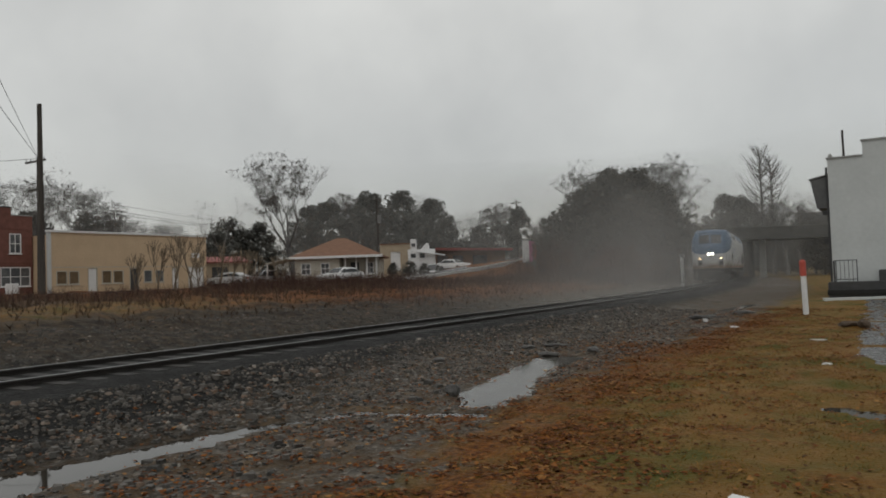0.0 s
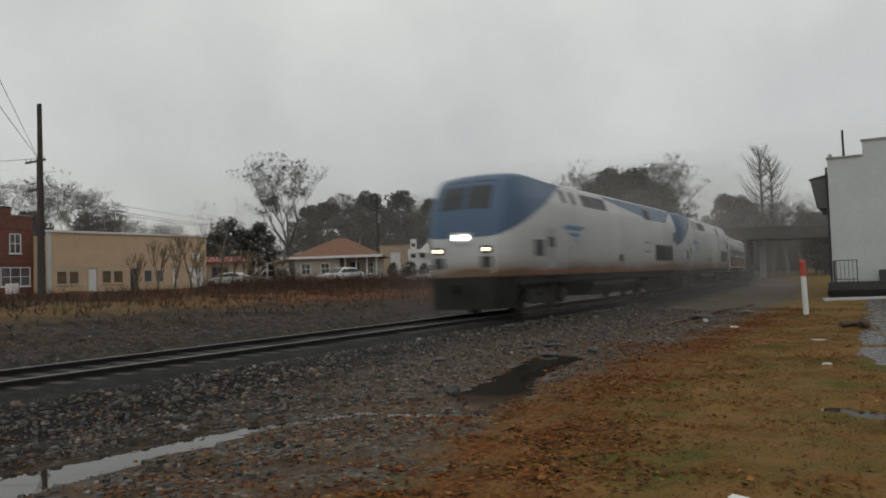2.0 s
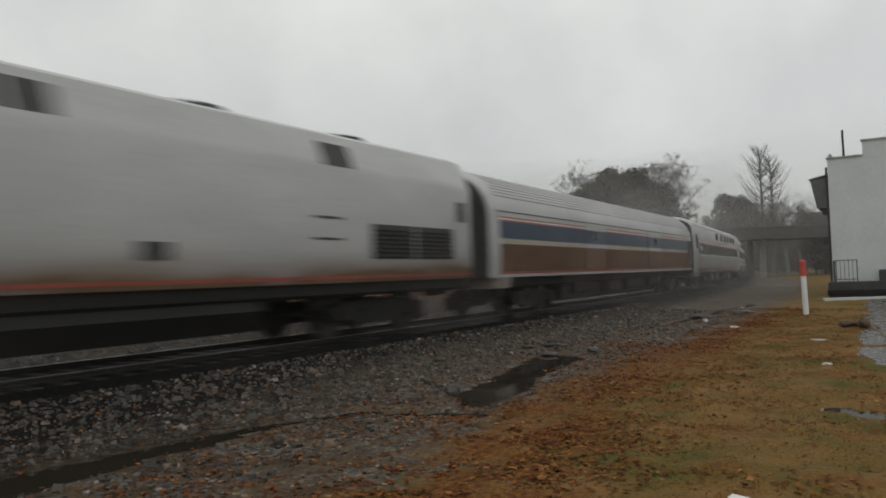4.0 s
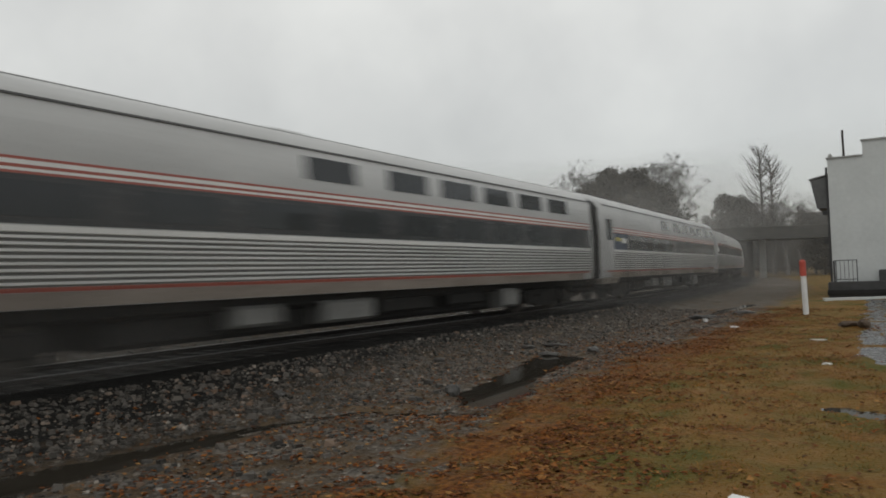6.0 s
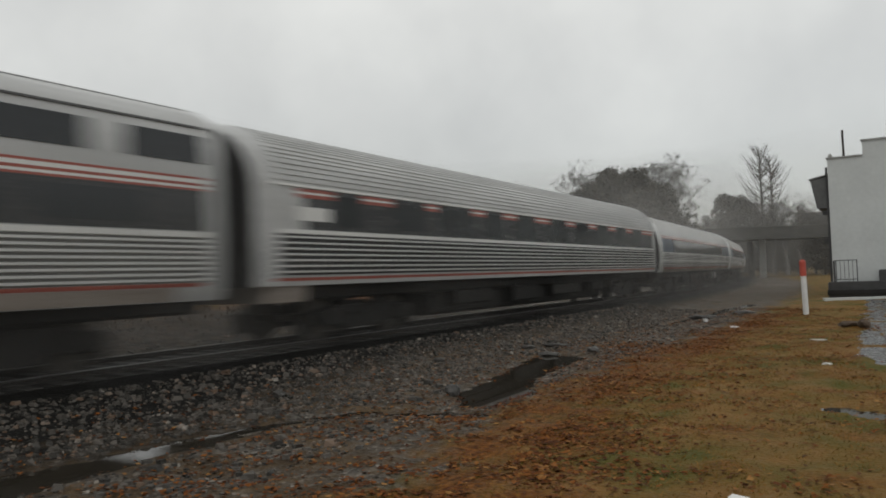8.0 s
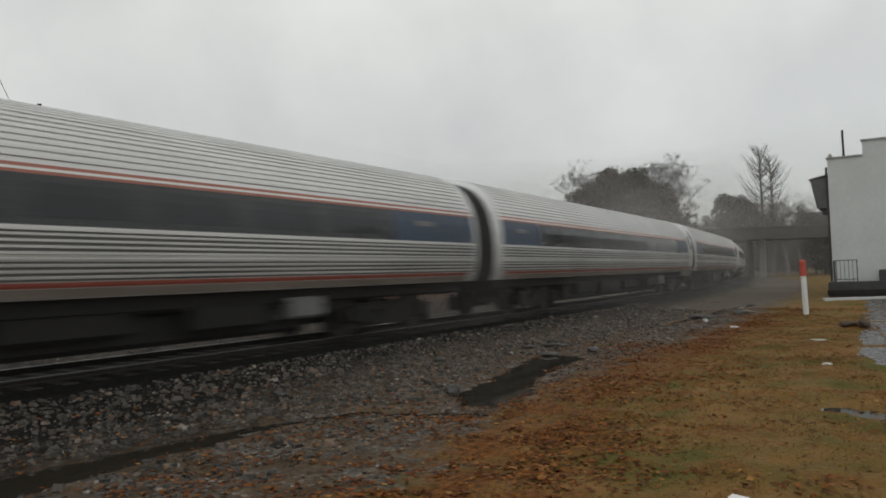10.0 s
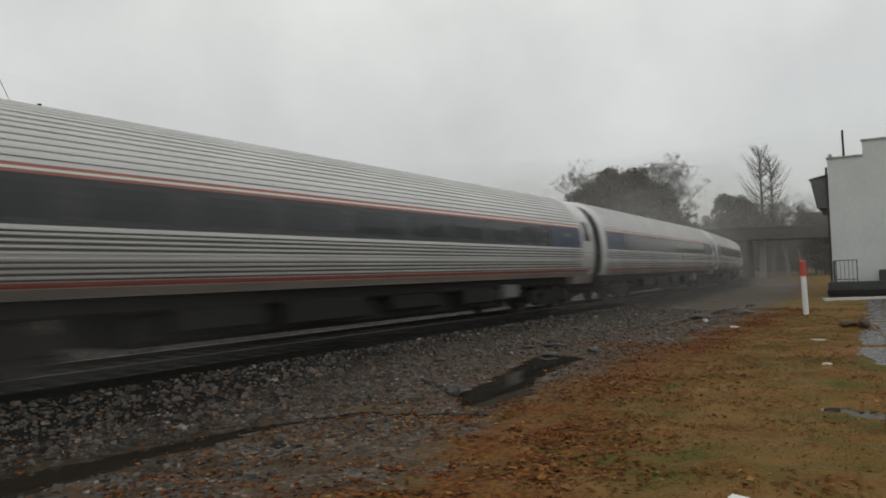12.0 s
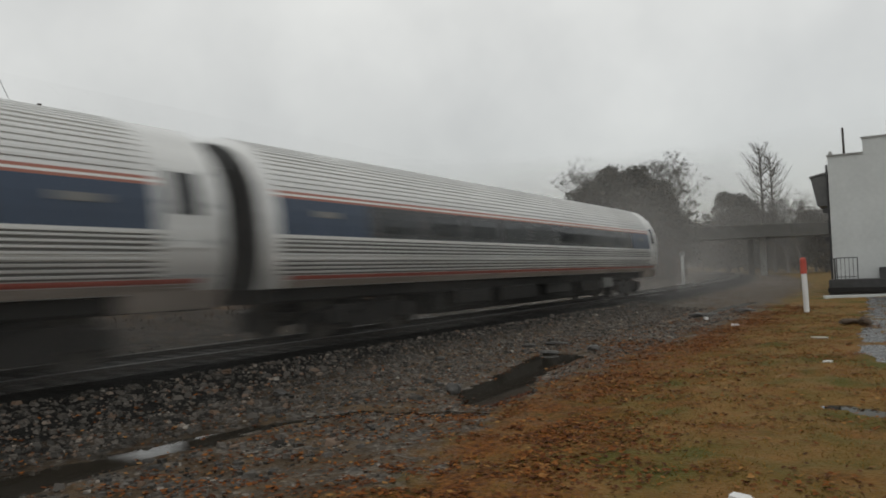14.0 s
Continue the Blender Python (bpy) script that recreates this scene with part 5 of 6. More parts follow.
wire([(-40.0, 29.5, 7.4), (-56.0, 78.0, 7.4)], 0.5, 0.02)


# ---- the road, its bank and the bridge over the line ----
def ribbon(pts, lat0, lat1, z0, z1):
    """A strip along a chain of (x, y, z), between two offsets."""
    rings = []
    for i, (x, y, z) in enumerate(pts):
        a, b = pts[max(0, i - 1)], pts[min(len(pts) - 1, i + 1)]
        dx, dy = b[0] - a[0], b[1] - a[1]
        n = math.hypot(dx, dy)
        nx, ny = dy / n, -dx / n
        rings.append([(x + nx * lat0, y + ny * lat0, z + z0), (x + nx * lat1, y + ny * lat1, z + z0), (x + nx * lat1, y + ny * lat1, z + z1), (x + nx * lat0, y + ny * lat0, z + z1)])
    return Mesher().loft(rings)


tagged(whole("road", ribbon(ROAD[:8], -2.6, 2.6, -0.35, 0.02), ASPHALT, "wet two-lane road climbing the bank towards the bridge", "road", "structure"))
whole("barrier", ribbon(ROAD[3:8], 2.9, 3.15, -0.3, 0.30), WHITE_WALL, "pale low concrete barrier along the road bank", "barrier")
bridge = empty("road_bridge", Matrix(), "dark concrete road bridge over the railway on plain piers", "bridge")
SPAN = [(-22.0, 107.0, 5.4), (-16.5, 112.0, 6.0), (-3.0, 122.0, 6.1), (22.0, 140.0, 6.1), (40.0, 153.0, 6.1)]
part("deck", ribbon(SPAN, -4.0, 4.0, -1.0, 0.0), BRIDGEM, bridge)
part("parapet", ribbon(SPAN, 3.75, 4.0, 0.003, 0.75), BRIDGEM, bridge)
part("parapet", ribbon(SPAN, -4.0, -3.75, 0.003, 0.75), BRIDGEM, bridge)
for px, py, pm in ((-6.4, 117.6, CONCRETE), (-8.6, 121.0, BRIDGEM), (14.0, 132.0, BRIDGEM), (12.0, 135.0, BRIDGEM)):
    part("pier", Mesher().box(px - 0.4, px + 0.4, py - 0.4, py + 0.4, -0.6, 5.1, 0.12), pm, bridge, "pale square concrete pier")

sign = empty("pylon_sign", on_ground(-28.2, 84.2, 0, 40), "white, pink and dark pylon sign standing beside the road", "sign")
part("panel", Mesher().box(-0.85, -0.1, -0.2, 0.2, 0.3, 3.0, 0.03), WHITE, sign)
part("panel", Mesher().box(-0.1, 0.5, -0.2, 0.2, 0.3, 2.9, 0.03), mat("pink sign film", (0.42, 0.14, 0.25), (0.5, 0.2, 0.32), 3, 0.5), sign, "pink panel")
part("panel", Mesher().box(0.5, 0.95, -0.2, 0.2, 0.3, 2.7, 0.03), REDPLASTIC, sign, "dark red panel")
part("foot", Mesher().box(-0.7, 0.8, -0.12, 0.12, -0.5, 0.3), DARKTRIM, sign)
rs = empty("round_sign", on_ground(-25.6, 84.0, 0, 40), "small round white road sign on a thin post", "sign")
part("disc", Mesher().tube((0, -0.03, 2.2), (0, 0.0, 2.2), 0.34, 0.34, 18), WHITE, rs)
part("post", Mesher().tube((0, 0.03, -0.5), (0, 0.03, 2.45), 0.035, 0.035, 8), TANK, rs)

mile = empty("trackside_post", on_ground(-5.4, 66.4), "white trackside post beside the railway curve", "post")
part("post", Mesher().tube((0, 0, -0.3), (0, 0, 2.6), 0.14, 0.13, 12), WHITE_WALL, mile)
part("box", Mesher().box(-0.2, 0.2, -0.2, 0.2, 2.6, 2.95, 0.04), TANK, mile)


# ---- the white building and its yard ----
def white_store():
    b = empty("white_building", pose(8.12, 40.35, -0.45), "white-painted masonry building with stepped parapet", "building")
    part("front_wall", Mesher().box(0, 22, 0, 0.35, 0, 6.68), WHITE_WALL, b)
    part("parapet", Mesher().box(1.5, 22, 0, 0.35, 6.68, 7.38), WHITE_WALL, b)
    part("parapet", Mesher().box(4.0, 22, 0.003, 0.353, 7.38, 7.9), WHITE_WALL, b)
    part("coping", Mesher().box(-0.06, 1.5, -0.05, 0.4, 6.68, 6.76, 0.02), CONCRETE, b)
    part("coping", Mesher().box(1.44, 4.0, -0.05, 0.4, 7.38, 7.46, 0.02), CONCRETE, b)
    part("side_wall", Mesher().box(0, 0.35, 0.35, 24, 0, 6.4), WHITE_WALL, b)
    part("side_wall", Mesher().box(21.65, 22, 0.35, 24, 0, 6.4), WHITE_WALL, b)
    part("back_wall", Mesher().box(0.35, 21.65, 23.65, 24, 0, 6.2), WHITE_WALL, b)
    part("roof", Mesher().box(0.35, 21.65, 0.35, 23.65, 5.9, 6.05), DARKTRIM, b)
    part("roof_mast", Mesher().tube((0.68, 0.9, 6.0), (0.66, 0.9, 8.15), 0.06, 0.05, 8), WOODPOLE, b, "dark roof mast")
    part("roof_knob", Mesher().tube((0.12, 0.2, 6.76), (0.12, 0.2, 6.95), 0.12, 0.06, 8), CONCRETE, b)
    aw = part("awning", Mesher().prism([(-0.8, 5.72), (-0.02, 5.9), (-0.02, 4.35), (-0.55, 4.35)], 0.25, 3.2), mat("weathered grey awning sheet", (0.075, 0.076, 0.075), (0.12, 0.12, 0.118), 2, 0.6), b, "grey boxed awning on the side wall")
    part("awning_top", Mesher().prism([(-0.86, 5.74), (-0.02, 5.93), (-0.02, 6.0), (-0.86, 5.82)], 0.2, 3.25), TANK, aw)
    for z in (3.40, 3.28):
        part("lettering", Mesher().box(2.45, 3.5, -0.012, 0.0, z, z + 0.05), TANK, b)
    part("downpipe", Mesher().tube((-0.07, 0.12, 0.2), (-0.07, 0.12, 6.3), 0.05, 0.05, 8), DARKTRIM, b)
    for z in (2.6, 4.0):
        part("wall_lamp", Mesher().box(-0.32, -0.02, 0.3, 0.5, z, z + 0.22, 0.03), DARKTRIM, b)
    dock = empty("loading_dock", pose(8.0, 38.95, -0.45), "dark timber-faced loading dock before the white building", "loading dock")
    part("platform", Mesher().box(0, 16, 0, 1.37, 0, 0.78, 0.03), DARKTRIM, dock)
    part("upper_step", Mesher().box(2.05, 16, 0.35, 1.37, 0.785, 1.30, 0.03), DARKTRIM, dock)
    part("fender", Mesher().box(-0.04, 16, -0.12, -0.003, 0.2, 0.42, 0.02), UNDER, dock)
    rl = empty("metal_railing", pose(8.35, 39.1, 0.33), "thin dark metal railing on the loading dock", "railing")
    for z in (0.12, 1.0):
        part("rail", Mesher().tube((0, 0, z), (0.85, 0, z), 0.02, 0.02, 8), DARKTRIM, rl)
    for k in range(6):
        part("post", Mesher().tube((0.17 * k, 0, 0.0), (0.17 * k, 0, 1.02), 0.022 if k in (0, 5) else 0.012, None, 6), DARKTRIM, rl)
    part("post", Mesher().box(-0.12, -0.04, -0.04, 0.04, 0, 1.0), DARKTRIM, rl)


white_store()
kerb = Mesher().add([(8.0, 36.6, -0.5), (12.0, 38.3, -0.5), (24, 38.6, -0.5), (24, 38.9, -0.5), (12, 38.6, -0.5), (7.9, 37.0, -0.5), (8.0, 36.6, -0.31), (12.0, 38.3, -0.31), (24, 38.6, -0.31), (24, 38.9, -0.31), (12, 38.6, -0.31), (7.9, 37.0, -0.31)], [(5, 4, 3, 2, 1, 0), (6, 7, 8, 9, 10, 11)] + [(i, (i + 1) % 6, (i + 1) % 6 + 6, i + 6) for i in range(6)])
whole("kerb", kerb, WHITE_WALL, "pale concrete kerb along the yard", "kerb", "structure")


def yard():
    """Wet asphalt with an uneven edge."""
    v, f = [], []
    left = []
    for k in range(61):
        y = 13.2 + 0.42 * k
        x = 10.12 - 0.026 * (y - 13) + 0.05 * math.sin(y * 1.3) + 0.035 * math.sin(y * 3.7) + (0.9 * (1 - (y - 13.2) / 1.6) ** 2 if y < 14.8 else 0)
        left.append((x, y))
    n = 14
    for x, y in left:
        for i in range(n):
            xx = x + (26 - x) * (i / (n - 1)) ** 1.6
            v.append((xx, y, float(height_at(xx, y)) * 0.0 - 0.405 + (-0.035 if i == 0 else 0.004 * math.sin(xx * 2 + y))))
    f = [(j * n + i, j * n + i + 1, (j + 1) * n + i + 1, (j + 1) * n + i) for j in range(len(left) - 1) for i in range(n - 1)]
    tagged(new("pavement", raw("pavement", v, f, ASPHALT, True)), "wet dark asphalt yard with an uneven edge", "pavement", kind="structure")


yard()

post = empty("marker_post", pose(8.25, 26.84, -0.45, 0, -1.2, 0), "white marker post with a red top standing in the grass", "post")
part("shaft", Mesher().tube((0, 0, -0.2), (0, 0, 1.27), 0.085, 0.085, 18), WHITE, post, "", True)
cap = Mesher().tube((0, 0, 1.272), (0, 0, 1.74), 0.098, 0.098, 18).tube((0, 0, 1.74), (0, 0, 1.80), 0.098, 0.05, 18)
part("cap", cap, REDPLASTIC, post, "faded red top", True)


# ---- trees ----
def branchwork(height, spread, seed, levels=5, stem=0.3, forks=3, upright=0.55, first=0.28):
    """Tapered limbs that fork again and again; returns tubes and the twig ends."""
    rnd = random.Random(seed)
    mb, tips = Mesher(), []

    def grow(p, d, length, r, level):
        steps = 3 if level < 2 else 2
        for k in range(steps):
            bend = Vector((rnd.uniform(-1, 1), rnd.uniform(-1, 1), rnd.uniform(-0.4, 0.7))) * 0.16
            d2 = (d + bend).normalized()
            q = p + d2 * (length / steps)
            r2 = r * (1 - 0.28 / steps * (k + 1) / 1.0)
            mb.tube(p, q, r, r2, 7 if level == 0 else 5 if level < 3 else 3)
            p, d, r = q, d2, r2
            if level >= 1 and level < levels and rnd.random() < 0.45:
                side = (d + Vector((rnd.uniform(-1, 1), rnd.uniform(-1, 1), rnd.uniform(-0.1, 0.8))) * 0.9).normalized()
                grow(p, side, length * rnd.uniform(0.4, 0.6), max(0.006, r * 0.5), level + 1)
        if level >= levels:
            tips.append(p)
            return
        for k in range(forks + (1 if level == 0 else 0)):
            a = math.tau * (k + rnd.random() * 0.8) / forks
            out = Vector((math.cos(a), math.sin(a), 0)) * spread
            d3 = (d * upright + out * rnd.uniform(0.45, 1.0) + Vector((0, 0, 0.30))).normalized()
            grow(p, d3, length * rnd.uniform(0.62, 0.82), max(0.006, r * rnd.uniform(0.52, 0.68)), level + 1)

    grow(Vector((0, 0, -0.3)), Vector((rnd.uniform(-0.05, 0.05), 0, 1)), height * first, stem, 0)
    top = max(t.z for t in tips)
    k = height / top
    mb.v = [(x * k, y * k, z * k) for x, y, z in mb.v]
    return mb, [t * k for t in tips]


def leafage(centres, radius, per, size, seed, flat=0.75):
    """Clumps of small leaves around the centres."""
    rnd = np.random.RandomState(seed)
    v, f = [], []
    for c in centres:
        c = np.array(c)
        rr = radius * rnd.uniform(0.6, 1.25)
        p = rnd.normal(size=(per, 3))
        p = p / np.linalg.norm(p, axis=1)[:, None] * (rnd.uniform(0.25, 1, (per, 1)) ** 0.45) * rr
        p[:, 2] *= flat
        p += c
        a, b = rnd.normal(size=(per, 3)) * size, rnd.normal(size=(per, 3)) * size
        n = len(v)
        for i in range(per):
            v += [tuple(p[i] - a[i]), tuple(p[i] + b[i] * 0.6), tuple(p[i] + a[i]), tuple(p[i] - b[i] * 0.6)]
            f.append((n + 4 * i, n + 4 * i + 1, n + 4 * i + 2, n + 4 * i + 3))
    return v, f


def bare_tree(height, seed, spread=0.75, leaves=0.0, name="bare_tree", label="leafless grey winter tree with fine twigs", levels=5, forks=3, first=0.26, upright=0.6, twig=8, stem=0.05):
    t = empty(name, Matrix(), label, "tree", "winter trees")
    mb, tips = branchwork(height, spread, seed, levels, 0.018 * height + stem, forks, upright, first)
    # fine twig sprays at the ends
    rnd = random.Random(seed + 5)
    for q in tips:
        for _ in range(twig):
            d = Vector((rnd.gauss(0, 1), rnd.gauss(0, 1), rnd.gauss(0.5, 0.7))).normalized() * rnd.uniform(0.4, 1.0) * height * 0.045
            s = d.orthogonal().normalized() * 0.012
            mb.add([tuple(q - s), tuple(q + s), tuple(q + d)], [(0, 1, 2)])
    part("trunk", mb, TWIG, t)
    if leaves > 0:
        pick = [q for q in tips if rnd.random() < leaves]
        v, f = leafage(pick, 0.35 + height * 0.012, 14, 0.09, seed)
        cr = new("crown", raw("crown", v, f, DEADLEAF))
        cr.parent = t
    return t


def spire_tree(height, seed):
    """One straight stem with short upswept limbs, longest low down, each with side twigs."""
    t = empty("slim_tree", Matrix(), "tall slim leafless tree with upswept twigs", "tree", "winter trees")
    rnd = random.Random(seed)
    mb = Mesher().tube((0, 0, -0.3), (0.15, 0, height * 0.5), 0.34, 0.20, 8).tube((0.15, 0, height * 0.5), (0, 0.1, height), 0.20, 0.03, 6)
    for k in range(120):
        z = height * (0.24 + 0.73 * rnd.random())
        reach = (0.6 + 3.4 * math.sin(math.pi * min(1, (1.02 - z / height) / 0.9)) ** 0.8) * rnd.uniform(0.6, 1.1)
        a = rnd.uniform(0, math.tau)
        out = Vector((math.cos(a), math.sin(a), 0))
        p = Vector((0.1, 0.03, z))
        mid = p + out * reach * 0.5 + Vector((0, 0, reach * 0.35))
        tip = mid + out * reach * 0.35 + Vector((0, 0, reach * 0.55))
        mb.tube(p, mid, 0.06, 0.035, 4).tube(mid, tip, 0.035, 0.012, 3)
        for _ in range(9):
            q = p.lerp(mid, rnd.uniform(0.4, 1)) if rnd.random() < 0.4 else mid.lerp(tip, rnd.random())
            d = (out * rnd.uniform(-0.2, 1) + Vector((rnd.gauss(0, 0.6), rnd.gauss(0, 0.6), rnd.uniform(0.4, 1.2)))).normalized() * rnd.uniform(0.4, 1.1)
            s = d.orthogonal().normalized() * 0.016
            mb.add([tuple(q - s), tuple(q + s), tuple(q + d)], [(0, 1, 2)])
    part("trunk", mb, TWIG, t)
    return t


def leafy_tree(height, wide, seed, material, name, label, clumps=70, per=86, size=0.145, low=0.12, top_heavy=1.0):
    t = empty(name, Matrix(), label, "tree", "evergreen trees")
    rnd = random.Random(seed)
    limbs = Mesher().tube((0, 0, -0.4), (0.1, 0, height * 0.55), 0.02 * height, 0.011 * height, 8)
    limbs.tube((0.1, 0, height * 0.55), (0, 0.1, height * 0.92), 0.011 * height, 0.03, 6)
    cs = []
    for k in range(clumps):
        h = low + (1 - low) * rnd.random() ** (1 / top_heavy)
        swell = math.sin(math.pi * min(1, max(0.03, (h - low) / (1.06 - low))) ** 0.62) ** 0.75
        a, r = rnd.uniform(0, math.tau), wide * swell * math.sqrt(rnd.uniform(0.15, 1)) * rnd.uniform(0.75, 1.1)
        c = (r * math.cos(a), r * math.sin(a), height * h * 0.95)
        cs.append(c)
        if k % 3 == 0:
            limbs.tube((0, 0, max(0.3, c[2] - 0.45 * r - 0.3)), c, 0.05, 0.015, 4)
    part("trunk", limbs, BARK, t)
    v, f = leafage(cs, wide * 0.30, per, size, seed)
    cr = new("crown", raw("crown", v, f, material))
    cr.parent = t
    return t


def plant(models, spots):
    """Copies of the models at (kind, x, y, top); each is scaled to its height."""
    used = set()
    for i, (kind, x, y, top) in enumerate(spots):
        base, h0 = models[kind][i % len(models[kind])]
        g = float(height_at(x, y)) - 0.1
        k = (top - g) / h0
        m = pose(x, y, g, 0, 0, (i * 73) % 360)
        if base in used:
            ob = copy_thing(base, m)
        else:
            used.add(base)
            ob = base
            ob.matrix_basis = m
        ob.scale = (k, k, k)


IVY_LABEL = "dense dark evergreen tree with ivy-covered crown"
PINE_LABEL = "dark rounded pine on a bare trunk"
MODELS = {
    "bare": [(bare_tree(14, 1), 14), (bare_tree(14, 2, 0.6), 14), (bare_tree(14, 3, 0.85, forks=4, levels=4), 14), (bare_tree(14, 4, 0.5, 0.12), 14)],
    "grand": [(bare_tree(18, 11, 0.74, 0.07, "broad_tree", "tall vase-shaped winter tree with a few brown leaves", 5, 3, 0.17, 0.72), 18)],
    "slim": [(spire_tree(20, 51), 20), (spire_tree(20, 52), 20)],
    "snag": [(bare_tree(10, 21, 1.0, 0, "dead_tree", "sparse dead tree with crooked limbs", 3, 2, 0.35), 10)],
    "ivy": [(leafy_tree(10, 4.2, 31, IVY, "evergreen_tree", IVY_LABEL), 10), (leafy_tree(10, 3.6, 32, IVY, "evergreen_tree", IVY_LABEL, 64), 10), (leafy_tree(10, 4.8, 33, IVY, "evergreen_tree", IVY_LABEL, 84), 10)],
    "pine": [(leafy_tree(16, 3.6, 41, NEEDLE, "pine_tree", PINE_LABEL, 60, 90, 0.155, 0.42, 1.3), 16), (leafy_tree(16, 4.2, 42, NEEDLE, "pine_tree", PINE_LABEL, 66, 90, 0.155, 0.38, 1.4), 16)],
}
plant(MODELS, [
    ("bare", -79.9, 49.2, 16.0), ("bare", -78.9, 55.7, 15.2), ("bare", -87.4, 56.4, 14.8), ("bare", -79.6, 61.3, 11.7), ("bare", -83.8, 68.1, 11.6),
    ("bare", -80.7, 70.1, 10.9), ("ivy", -85.6, 62.3, 11.6), ("ivy", -87.7, 56.3, 11.8),
    ("snag", -54.8, 58.9, 11.1), ("ivy", -59.4, 64.4, 9.3), ("ivy", -57.9, 67.7, 8.8), ("ivy", -57.9, 60.7, 7.5),
    ("grand", -57.8, 74.4, 18.8),
    ("pine", -73.3, 94.5, 14.1), ("pine", -73.8, 99.9, 15.5), ("bare", -71.3, 103.8, 16.6), ("pine", -67.5, 103.7, 16.9), ("pine", -62.0, 104.8, 16.3),
    ("bare", -62.9, 111.3, 16.1), ("pine", -57.1, 107.9, 14.9), ("ivy", -64.5, 91.8, 11.2), ("ivy", -59.5, 97.1, 12.5), ("ivy", -63.8, 96.8, 12.3),
    ("ivy", -56.0, 101.7, 12.0), ("ivy", -65.0, 84.5, 10.0), ("ivy", -51.5, 102.1, 10.5), ("bare", -49.3, 105.8, 11.8), ("bare", -45.9, 107.8, 13.0),
    ("pine", -37.8, 101.1, 11.5), ("ivy", -43.4, 107.2, 9.6), ("ivy", -46.9, 105.0, 9.2), ("bare", -44.2, 124.2, 11.5), ("ivy", -38.8, 110.0, 7.8), ("ivy", -24.3, 83.8, 7.4),
    ("ivy", -42.6, 75.2, 3.2), ("ivy", -40.6, 76.0, 3.3), ("ivy", -38.9, 76.6, 3.0), ("ivy", -37.4, 77.4, 2.7),
    ("ivy", -18.5, 68.6, 5.1), ("ivy", -17.6, 71.4, 7.8), ("ivy", -16.6, 74.2, 9.9), ("ivy", -16.5, 77.2, 11.6), ("ivy", -15.8, 80.3, 12.5), ("ivy", -15.2, 84.4, 12.7),
    ("ivy", -14.6, 88.4, 12.0), ("ivy", -14.2, 92.4, 10.4), ("ivy", -11.8, 73.4, 8.4), ("ivy", -13.5, 67.2, 6.6), ("ivy", -15.1, 63.7, 4.2), ("ivy", -12.2, 70.4, 6.1),
    ("ivy", -11.9, 78.2, 6.6), ("ivy", -14.2, 96.0, 8.4), ("bare", -18.7, 87.5, 14.5), ("bare", -15.5, 95.9, 15.8), ("bare", -15.7, 99.9, 14.6),
    ("pine", -26.2, 197.6, 19.8), ("pine", -22.8, 200.3, 19.6), ("ivy", -22.9, 190.7, 14.8), ("ivy", -16.4, 181.1, 12.4), ("slim", -10.2, 144.4, 22.8),
    ("slim", -9.0, 148.6, 21.5), ("bare", -5.7, 139.5, 13.3), ("bare", -4.0, 142.9, 13.7), ("bare", -1.4, 138.8, 10.7), ("ivy", 1.2, 138.4, 8.4), ("ivy", 4.1, 146.2, 9.7),
    ("ivy", -8.1, 156.5, 9.4), ("ivy", -13.0, 172.0, 12.0), ("ivy", -1.0, 160.0, 11.0), ("ivy", 8.0, 150.0, 10.0),
    ("ivy", -24.0, 205.0, 12.0), ("ivy", -30.0, 215.0, 14.0), ("ivy", -18.0, 196.0, 12.0), ("ivy", -8.0, 190.0, 13.0), ("ivy", -36.0, 228.0, 15.0), ("ivy", -42.0, 240.0, 15.0),
    ("ivy", 2.0, 170.0, 10.0), ("ivy", -5.5, 150.5, 8.0), ("ivy", -11.0, 162.0, 9.0), ("ivy", 1.0, 126.0, 6.0), ("ivy", 5.0, 122.0, 6.5), ("ivy", -14.5, 184.0, 9.5),
])


# ---- weeds, stones, leaves and grass ----
def stuff(name, v, f, material, label, category):
    return tagged(new(name, raw(name, v, f, material)), label, category, kind="stuff")


